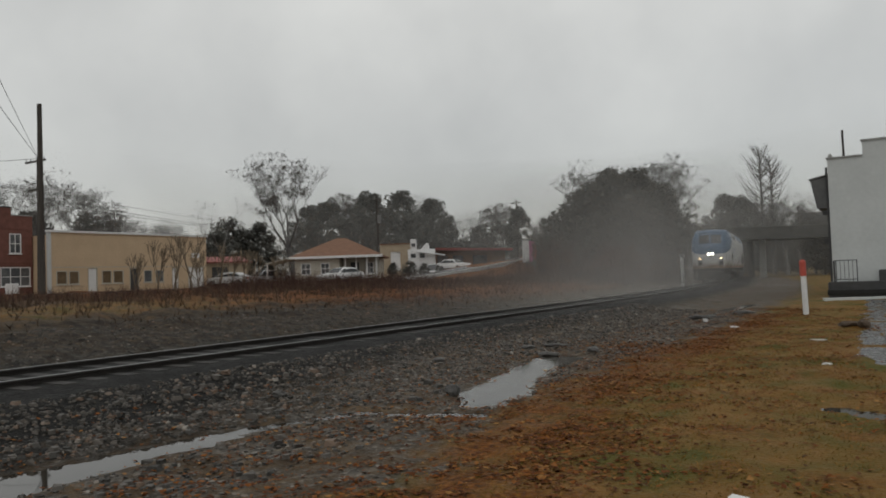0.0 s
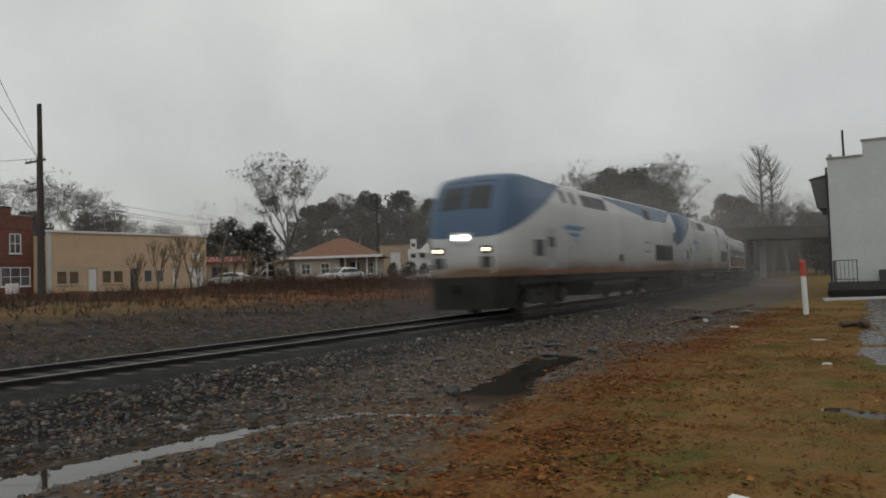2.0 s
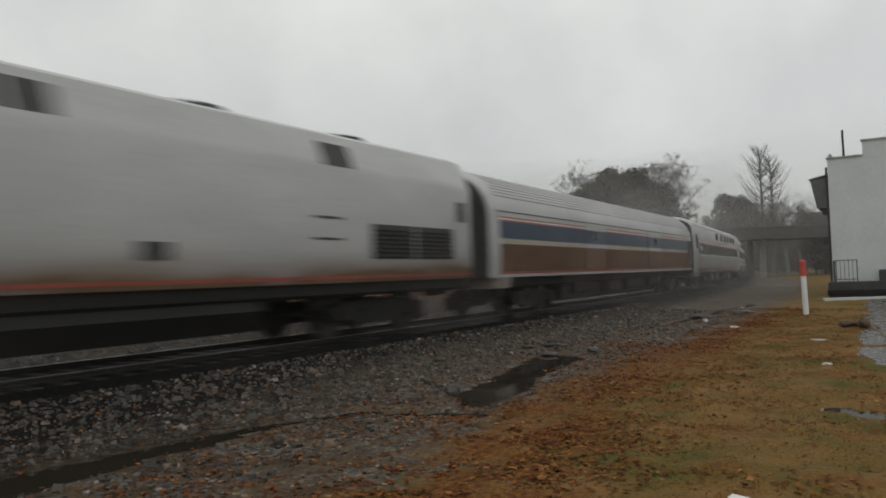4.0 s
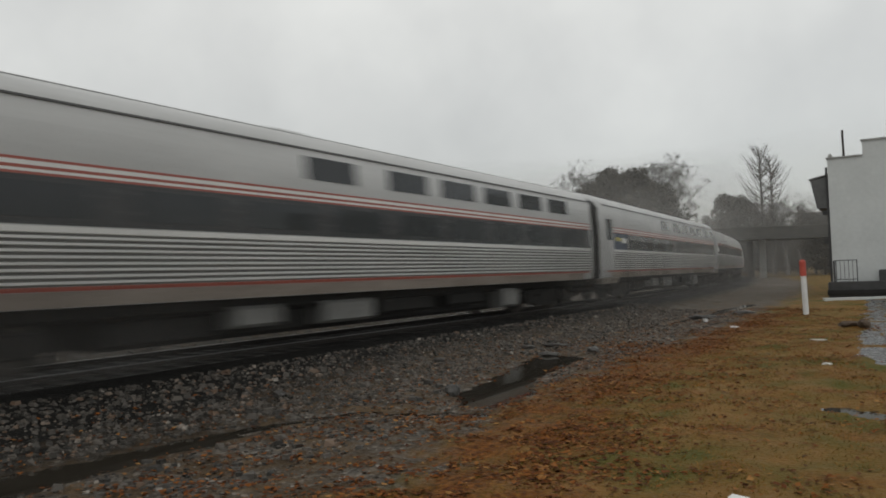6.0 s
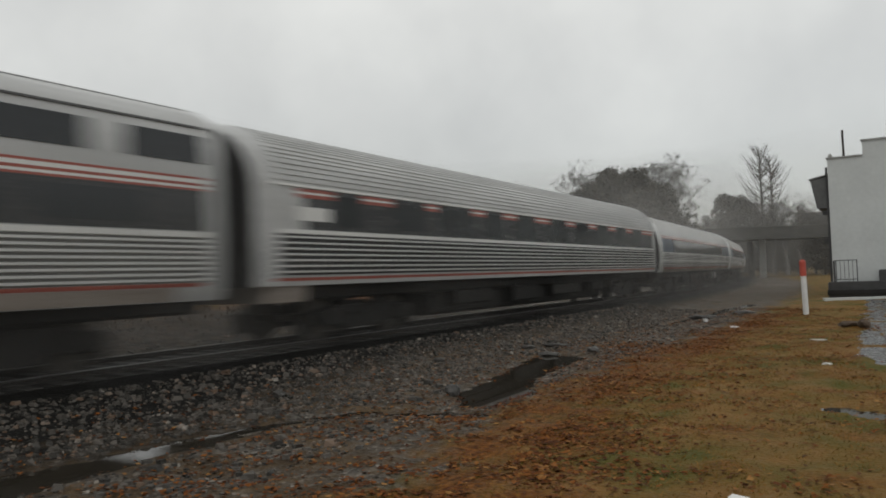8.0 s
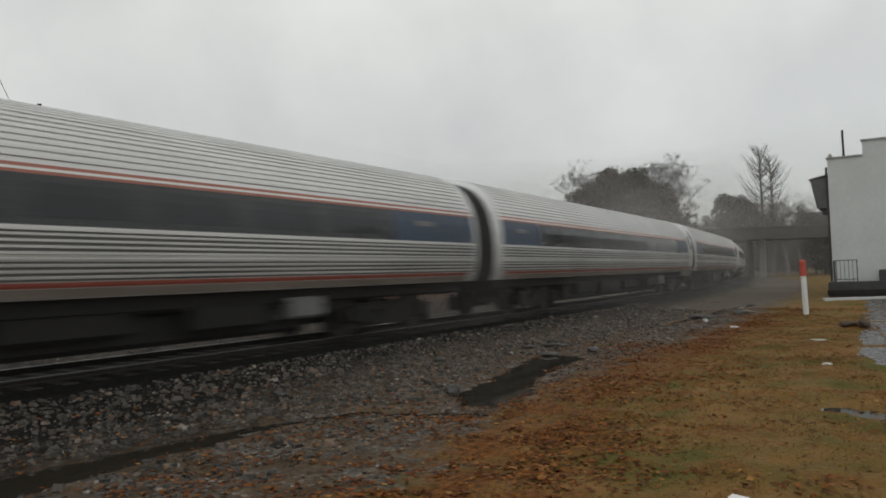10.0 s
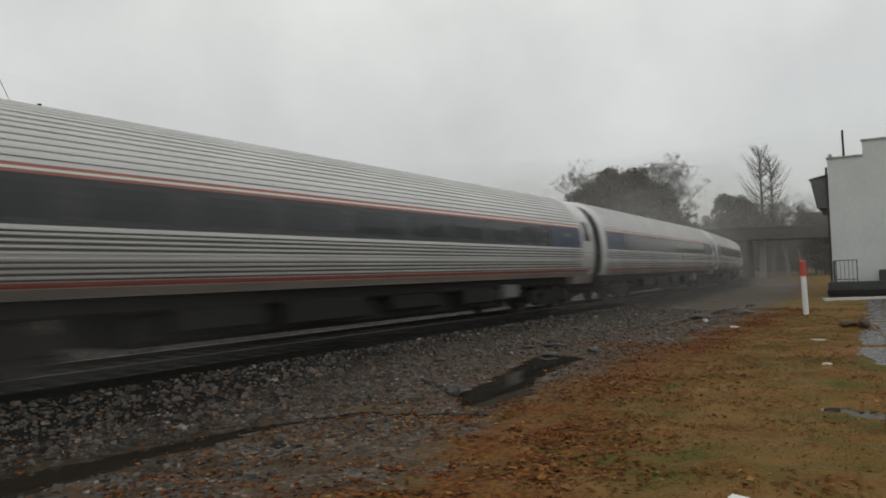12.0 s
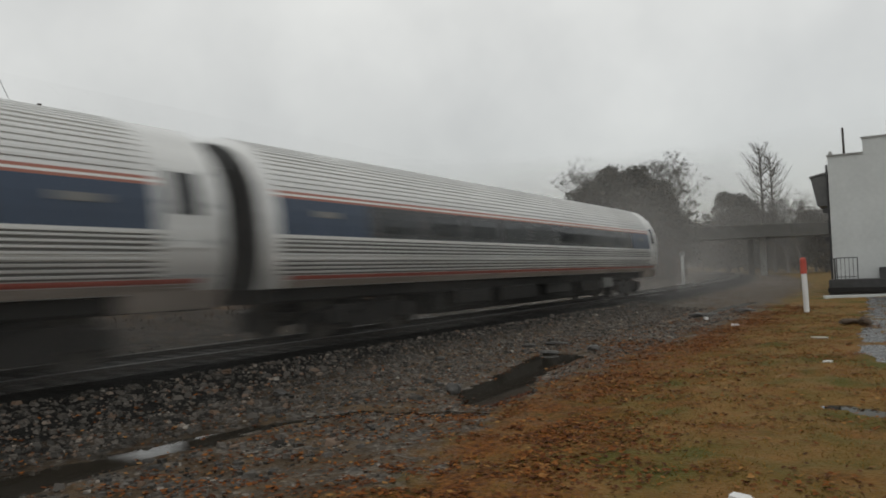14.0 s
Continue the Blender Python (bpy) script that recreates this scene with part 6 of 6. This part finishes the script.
def weeds():
    rnd = np.random.RandomState(7)
    v, f = [], []

    def stalk(x, y, h, w):
        z = float(ZF(x, y))
        p = np.array([x, y, z - 0.05])
        lean = rnd.normal(size=2) * 0.16
        for k in range(rnd.randint(3, 7)):
            base = p + np.array([0, 0, h * rnd.uniform(0, 0.55)])
            d = np.array([lean[0] + rnd.normal() * 0.35, lean[1] + rnd.normal() * 0.35, rnd.uniform(0.6, 1.0)]) * h * rnd.uniform(0.4, 0.7)
            a = rnd.uniform(0, 6.28)
            s = np.array([math.cos(a), math.sin(a), 0]) * w
            n = len(v)
            v.extend([tuple(base - s), tuple(base + s), tuple(base + d + s * 0.2), tuple(base + d - s * 0.2)])
            f.append((n, n + 1, n + 2, n + 3))

    gx, gy = np.linspace(-60, -3, 115), np.linspace(0, 110, 221)
    table = height_at(*np.meshgrid(gx, gy))
    ZF = lambda x, y: table[min(220, max(0, int(round(y * 2)))), min(114, max(0, int(round((x + 60) * 2))))]
    for _ in range(3500):
        y = rnd.uniform(3, 62)
        lat = -rnd.triangular(9.0, 15, 26)
        x, yy = lat + line(y)[0], y
        stalk(x, yy, rnd.uniform(0.15, 0.6), 0.012)
    for _ in range(3200):
        y = 2 + 78 * rnd.uniform() ** 0.75
        x = -rnd.uniform(4.6 + 1.5 * (y < 25), 13) + line(y)[0]
        stalk(x, y, rnd.uniform(0.10, 0.38), 0.016)
    for _ in range(5200):
        y = rnd.uniform(50, 100)
        x = -rnd.uniform(6.0, 22) + line(y)[0]
        stalk(x, y, rnd.uniform(0.25, 0.7), 0.02)
    stuff("weeds", v, f, SCRUB, "dry red-brown weeds and brambles along the far bank", "weeds")


weeds()


def brambles(seed, count, y0, y1, lat0, lat1, low, high, name, label):
    """Arching canes in clumps; each is a thin tapering strip of four lengths."""
    rnd = np.random.RandomState(seed)
    y, lat = rnd.uniform(y0, y1, count), rnd.uniform(lat0, lat1, count)
    x = lat + np.array([line(q)[0] for q in y])
    clump = wave(x, y, 5.0, seed + 1) + 0.5 * wave(x, y, 1.6, seed + 2)
    keep = clump + rnd.uniform(-0.7, 0.7, count) > 0.0
    x, y, clump = x[keep], y[keep], clump[keep]
    n = len(x)
    z = height_at(x, y) - 0.05
    h = rnd.uniform(low, high, n) * np.clip(0.75 + 0.35 * clump, 0.4, 1.25)
    a, reach = rnd.uniform(0, 6.28, n), rnd.uniform(0.1, 0.75, n) * h
    t = np.linspace(0, 1, 5)[None, :]
    up = h[:, None] * (1.55 * t - rnd.uniform(0.45, 0.95, (n, 1)) * t * t)
    px = x[:, None] + np.cos(a)[:, None] * reach[:, None] * t ** 1.5 + rnd.normal(0, 0.03, (n, 5)) * h[:, None] * t
    py = y[:, None] + np.sin(a)[:, None] * reach[:, None] * t ** 1.5 + rnd.normal(0, 0.03, (n, 5)) * h[:, None] * t
    w = (0.006 + 0.006 * h)[:, None] * (1.05 - t)
    b = rnd.uniform(0, 6.28, n)[:, None]
    side = np.stack([np.cos(b) * w, np.sin(b) * w, 0 * w], 2)
    mid = np.stack([px, py, z[:, None] + up], 2)
    v = np.stack([mid - side, mid + side], 2).reshape(-1, 3).tolist()
    f = [(10 * i + 2 * k, 10 * i + 2 * k + 1, 10 * i + 2 * k + 3, 10 * i + 2 * k + 2) for i in range(n) for k in range(4)]
    stuff(name, v, f, BRAMBLE, label, "brambles")


brambles(211, 30000, 12, 62, -29, -15, 0.2, 0.72, "brambles", "tangled dark red-brown brambles before the buildings")
brambles(251, 16000, 31, 52, -28, -20, 0.5, 1.35, "brambles", "high dark brambles hiding the feet of the parked cars")
brambles(221, 14000, 26, 64, -19, -6.5, 0.2, 0.7, "brambles", "low red-brown brambles over the far bank")
brambles(231, 22000, 56, 100, -15, -5.5, 1.0, 4.0, "thicket", "tall leafless red-brown thicket beside the railway curve")
brambles(241, 9000, 62, 96, -24, -13, 0.5, 1.5, "brambles", "red-brown brambles on the slope below the road")


def sapling(x, y, h, seed):
    s = bare_tree(h, seed, 0.35, 0.0, "sapling", "thin leafless straw-coloured sapling in the weeds", 3, 3, 0.14, 0.9, 3, -0.025)
    s.children[0].data.materials[0] = STRAW
    s.matrix_basis = on_ground(x, y, -0.05)


for k, (x, y, h) in enumerate([(-27.5, 29.6, 3.3), (-28.2, 31.2, 3.7), (-27.0, 31.9, 3.0), (-28.6, 32.9, 3.9), (-27.2, 34.0, 3.2), (-28.0, 35.6, 2.8), (-26.6, 36.5, 2.6), (-29.5, 37.9, 3.0), (-27.8, 28.0, 2.4), (-26.0, 38.5, 2.4)]):
    sapling(x, y, h, 60 + k)


def stones():
    rnd = np.random.RandomState(11)
    n = 42000
    y = -2.0 + 33 * rnd.uniform(0, 1, n) ** 1.3
    lat = np.where(rnd.uniform(size=n) < 0.86, rnd.uniform(1.75, 6.4, n), rnd.uniform(-7, -1.9, n))
    keep = (lat < 4.6) | (rnd.uniform(size=n) < 0.4)
    y, lat = y[keep], lat[keep]
    wet = np.minimum.reduce([seg_dist(lat, y, q[2]) for q in PUDDLES[:4]])
    keep = (wet > 0.12) | (rnd.uniform(size=len(y)) < 0.04)
    y, lat = y[keep], lat[keep]
    x = lat + np.array([line(q)[0] for q in y])
    z = height_at(x, y)
    r = np.clip(rnd.lognormal(-3.85, 0.45, len(x)), 0.011, 0.085)
    base = np.array([(1, 0.9, -0.6), (-0.9, 1, -0.6), (-1, -0.9, -0.6), (0.9, -1, -0.6), (0.7, 0.6, 0.7), (-0.6, 0.7, 0.6), (-0.7, -0.6, 0.7), (0.6, -0.7, 0.6)]) * 0.85
    tri = [(4, 5, 6, 7), (0, 4, 7, 3), (1, 5, 4, 0), (2, 6, 5, 1), (3, 7, 6, 2)]
    v, f = [], []
    for i in range(len(x)):
        a = rnd.uniform(0, 6.28)
        c, s = math.cos(a), math.sin(a)
        q = base * (1 + rnd.uniform(-0.4, 0.4, (8, 3))) * r[i] * np.array([1.1, 0.9, 0.78])
        q = np.stack([q[:, 0] * c - q[:, 1] * s, q[:, 0] * s + q[:, 1] * c, q[:, 2]], 1) + np.array([x[i], y[i], z[i] + r[i] * 0.15])
        k = len(v)
        v.extend(map(tuple, q))
        f.extend([tuple(j + k for j in t) for t in tri])
    stuff("ballast_stones", v, f, STONE, "loose grey and brown ballast stones beside the track", "stones")


stones()


def litter():
    rnd = np.random.RandomState(13)
    v, f = [], []
    n = 86000
    y = -2.5 + 34 * rnd.uniform(0, 1, n) ** 1.25 + rnd.normal(0, 0.5, n)
    edge = np.where(rnd.uniform(size=n) < 0.42, rnd.normal(0.5, 0.7, n), rnd.uniform(-2.6, 6.0, n))
    x = 6.9 + 0.8 * np.clip((9.0 - y) / 4.5, 0, 1) + edge + np.array([line(q)[0] for q in y])
    x[:700], y[:700] = rnd.normal(5.75, 0.32, 700), rnd.normal(16.2, 0.45, 700)
    x[700:3900], y[700:3900] = rnd.uniform(2.4, 7.2, 3200), rnd.uniform(1.0, 18, 3200)
    keep = (np.arange(n) < 3900) | (wave(x, y, 2.2, 31) + 0.6 * wave(x, y, 0.6, 33) + rnd.uniform(-0.6, 0.6, n) > 0)
    x, y = x[keep], y[keep]
    z = height_at(x, y)
    for i in range(len(x)):
        a, r = rnd.uniform(0, 6.28), rnd.uniform(0.011, 0.040)
        c, s = math.cos(a) * r, math.sin(a) * r
        lift = rnd.uniform(0.0, 0.9, 4) * r * 0.7 + 0.006
        k = len(v)
        px, py, pz = x[i], y[i], z[i]
        v += [(px + c, py + s, pz + lift[0]), (px - s * 0.6, py + c * 0.6, pz + lift[1]), (px - c, py - s, pz + lift[2]), (px + s * 0.6, py - c * 0.6, pz + lift[3])]
        f += [(k, k + 1, k + 2), (k, k + 2, k + 3)]
    stuff("fallen_leaves", v, f, LEAF, "scattered wet brown oak leaves on the ground", "leaves")


litter()


def turf():
    rnd = np.random.RandomState(17)
    n = 130000
    y = -2.5 + 28 * rnd.uniform(0, 1, n) ** 1.25 + rnd.normal(0, 0.5, n)
    x = rnd.uniform(6.3, 13.5, n)
    keep = np.clip((x - 6.6 - 0.8 * np.clip((9.0 - y) / 4.5, 0, 1)) / 1.2, 0, 1) * (0.55 + 0.5 * wave(x, y, 2.0, 41)) > rnd.uniform(0, 1, n)
    x, y = x[keep], y[keep]
    ok = ~((y > 13.0) & (x > 10.3)) & (seg_dist(x, y, PUDDLES[4][2]) > 0.1)
    x, y = x[ok], y[ok]
    z = height_at(x, y)
    v, f = [], []
    a, h = rnd.uniform(0, 6.28, len(x)), rnd.uniform(0.010, 0.032, len(x))
    dx, dy = rnd.normal(size=len(x)) * 0.022, rnd.normal(size=len(x)) * 0.022
    for i in range(len(x)):
        c, s = math.cos(a[i]) * 0.005, math.sin(a[i]) * 0.005
        k = len(v)
        v += [(x[i] - c, y[i] - s, z[i]), (x[i] + c, y[i] + s, z[i]), (x[i] + dx[i], y[i] + dy[i], z[i] + h[i])]
        f.append((k, k + 1, k + 2))
    stuff("grass", v, f, GRASS, "short thin winter grass, green and straw-coloured", "grass")


turf()


# ---- small things on the ground ----
def lump(x, y, sx, sy, sz, seed, material, name, label, category, sink=0.3, rz=0.0):
    rnd = random.Random(seed)
    bm = bmesh.new()
    bmesh.ops.create_icosphere(bm, subdivisions=2, radius=1)
    for q in bm.verts:
        q.co = q.co * (1 + 0.35 * noise.noise(q.co * 1.3 + Vector((seed, 0, 0)))) * rnd.uniform(0.94, 1.06)
        q.co = Vector((q.co.x * sx, q.co.y * sy, q.co.z * sz))
    me = bpy.data.meshes.new(name)
    bm.to_mesh(me)
    bm.free()
    me.materials.append(material)
    ob = tagged(new(name, me), label, category)
    ob.matrix_basis = on_ground(x, y, sz * (1 - sink), rz)
    return ob


ROCK = mat("wet dark rock", (0.025, 0.024, 0.022), (0.06, 0.056, 0.05), 6, 0.45, bump=0.5)
LOG = mat("rotting brown wood", (0.035, 0.022, 0.013), (0.085, 0.055, 0.032), 5, 0.8, bump=0.6)
for k, (x, y, a, b, c) in enumerate([(5.40, 9.25, 0.10, 0.13, 0.10), (4.5, 14.6, 0.26, 0.10, 0.05), (4.15, 15.9, 0.30, 0.10, 0.05), (5.35, 15.1, 0.14, 0.14, 0.07), (3.8, 15.2, 0.16, 0.10, 0.05), (5.1, 26.4, 0.5, 0.16, 0.08), (6.1, 28.2, 0.4, 0.2, 0.08), (3.3, 7.9, 0.12, 0.08, 0.06), (3.2, 12.4, 0.13, 0.1, 0.05)]):
    lump(x, y, a, b, c, k, ROCK, "rock", "dark wet rock lying in the gravel", "rock")
lump(9.78, 21.3, 0.26, 0.15, 0.08, 20, LOG, "log", "short rotting log at the edge of the asphalt", "log", 0.4)
lump(10.12, 21.1, 0.16, 0.18, 0.13, 21, LOG, "log", "dark broken log end at the edge of the asphalt", "log", 0.4)


def carton(x, y, w, d, h, rz, label, name="carton"):
    t = empty(name, on_ground(x, y, 0.0, rz), label, "litter", "litter")
    body = Mesher().loft([[(-w, -d, 0), (w, -d, 0), (w, d, 0), (-w, d, 0)], [(-w * 0.92, -d * 0.9, h), (w * 0.88, -d * 0.95, h * 0.8), (w * 0.9, d, h * 0.9), (-w, d * 0.94, h * 1.05)]])
    part("body", body, CREAM if w > 0.1 else WHITE, t)
    part("flap", Mesher().loft([[(w * 0.9, -d * 0.9, h * 0.78), (w * 0.9, d * 0.9, h * 0.86), (w * 0.9, d * 0.9, h * 0.92), (w * 0.9, -d * 0.9, h * 0.84)], [(w * 1.6, -d * 0.8, h * 0.3), (w * 1.6, d * 0.8, h * 0.35), (w * 1.6, d * 0.8, h * 0.40), (w * 1.6, -d * 0.8, h * 0.35)]]), WHITE, t)


carton(9.99, 5.30, 0.06, 0.05, 0.045, -12, "crushed white carton lying on the grass")
carton(9.38, 17.6, 0.13, 0.09, 0.035, 20, "flat white paper scrap on the grass", "paper_scrap")
carton(5.75, 23.8, 0.05, 0.05, 0.10, 50, "small white cup lying in the gravel", "paper_cup")
carton(7.0, 21.5, 0.09, 0.06, 0.05, 10, "pale scrap lying on the leaves", "paper_scrap")
carton(9.9, 13.3, 0.07, 0.05, 0.03, 70, "pale scrap lying on the leaves", "paper_scrap")


# ---- see-through shells added as haze over the far bank and the curve ----
def dome(name, spine, wide, tall, law, material, n=14):
    """A see-through vault over a spine of (x, y, heading, base); law(k, u, h) gives its density at ring k, side u and
    height h.
    """
    v, dens = [], []
    for k, (x, y, a, z) in enumerate(spine):
        for i in range(n + 1):
            q = math.pi * i / n
            u, h = math.cos(q), math.sin(q) ** 0.8
            v.append((x + wide * u * math.cos(a), y + wide * u * math.sin(a), z + tall * h))
            dens.append(min(0.95, max(0.0, law(k, u, h))))
    f = [(k * (n + 1) + i, k * (n + 1) + i + 1, (k + 1) * (n + 1) + i + 1, (k + 1) * (n + 1) + i) for k in range(len(spine) - 1) for i in range(n)]
    me = raw(name, v, f, material, True)
    store = me.color_attributes.new("veil", "FLOAT_COLOR", "POINT")
    store.data.foreach_set("color", np.repeat(np.array(dens, np.float32), 4))
    return me


def haze_shell(ends, wide, tall, thickness):
    """A shell of haze over a stretch, densest half-way and thinning to its ends and its top."""
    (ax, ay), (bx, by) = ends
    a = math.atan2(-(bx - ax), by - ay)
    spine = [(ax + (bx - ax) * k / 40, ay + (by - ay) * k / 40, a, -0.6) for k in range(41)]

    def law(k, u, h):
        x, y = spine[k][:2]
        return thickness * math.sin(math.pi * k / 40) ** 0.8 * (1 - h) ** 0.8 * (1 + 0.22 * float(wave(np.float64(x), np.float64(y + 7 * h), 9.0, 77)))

    tagged(new("mist", dome("mist", spine, wide, tall, law, MIST)), "see-through shell standing in for thin grey mist", "mist", kind="stuff")


# haze shells across the line, turned square to the camera's view, one behind the other, then the wider banks before the
# woods
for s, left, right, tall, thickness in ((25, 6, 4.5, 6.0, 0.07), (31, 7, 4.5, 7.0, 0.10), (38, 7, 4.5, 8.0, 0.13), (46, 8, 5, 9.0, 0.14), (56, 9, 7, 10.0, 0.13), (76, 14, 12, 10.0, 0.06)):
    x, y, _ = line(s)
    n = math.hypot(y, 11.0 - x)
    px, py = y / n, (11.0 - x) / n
    haze_shell(((x - left * px, y - left * py), (x + right * px, y + right * py)), 2.2, tall, thickness)
haze_shell(((-76, 62), (-10, 128)), 5.0, 19.0, 0.17)
haze_shell(((-62, 36), (-64, 96)), 5.0, 17.0, 0.16)
haze_shell(((-62, 134), (70, 108)), 5.0, 22.0, 0.19)


# ---- spray thrown up by the wheels ----
def spray_mesh(length, trucks, seed):
    spine = [(0.0, -length / 2 + length * k / 52, 0.0, 0.02) for k in range(53)]

    def law(k, u, h):
        y = spine[k][1]
        near = sum(math.exp(-((y - q - 1.6) / 2.6) ** 2) for q in trucks) + 0.8 * (math.exp(-((y - length / 2) / 2.0) ** 2) + math.exp(-((y + length / 2) / 2.0) ** 2))
        z = 4.3 * h
        puff = 1 + 0.45 * float(wave(np.float64(y), np.float64(z * 1.5), 3.2, seed))
        return (0.04 + 0.17 * near) * puff * math.exp(-z / 1.3) + 0.08 * (1 - h) * (0.3 + near)

    return dome("spray", spine, 2.25, 4.3, law, SPRAYM, 22)


SPRAY = [spray_mesh(21.1, (-6.5, 6.7), 81), spray_mesh(26.0, (-9.07, 9.07), 82), spray_mesh(26.0, (-9.07, 9.07), 83)]
SPRAYS = []
for k, (thing, back_by) in enumerate(TRAIN):
    sp = tagged(new("water_spray", SPRAY[0] if back_by < 40 else SPRAY[1 + k % 2]), "pale fine water spray thrown up along the passing train", "spray", kind="stuff")
    sp.matrix_basis = car_pose(FRONT + back_by, 8)
    SPRAYS.append((sp, back_by))


def motions():
    """The train runs by at an even speed; its wheels turn."""
    for thing, back_by in TRAIN:
        walk(thing, [(0.25 * k, car_pose(FRONT + back_by - SPEED * 0.25 * k, 6.6 if "locomotive" in thing.name else 9.07)) for k in range(57)])
    for sp, back_by in SPRAYS:
        walk(sp, [(0.5 * k, car_pose(FRONT + back_by - SPEED * 0.5 * k, 9.07)) for k in range(29)])
    for thing, back_by in TRAIN:
        for w in [c for c in thing.children if c.name.startswith("wheelset")]:
            x, y, z = w.location
            walk(w, [(0.2 * k, pose(x, y, z, (80 * k) % 360)) for k in range(71)])


motions()
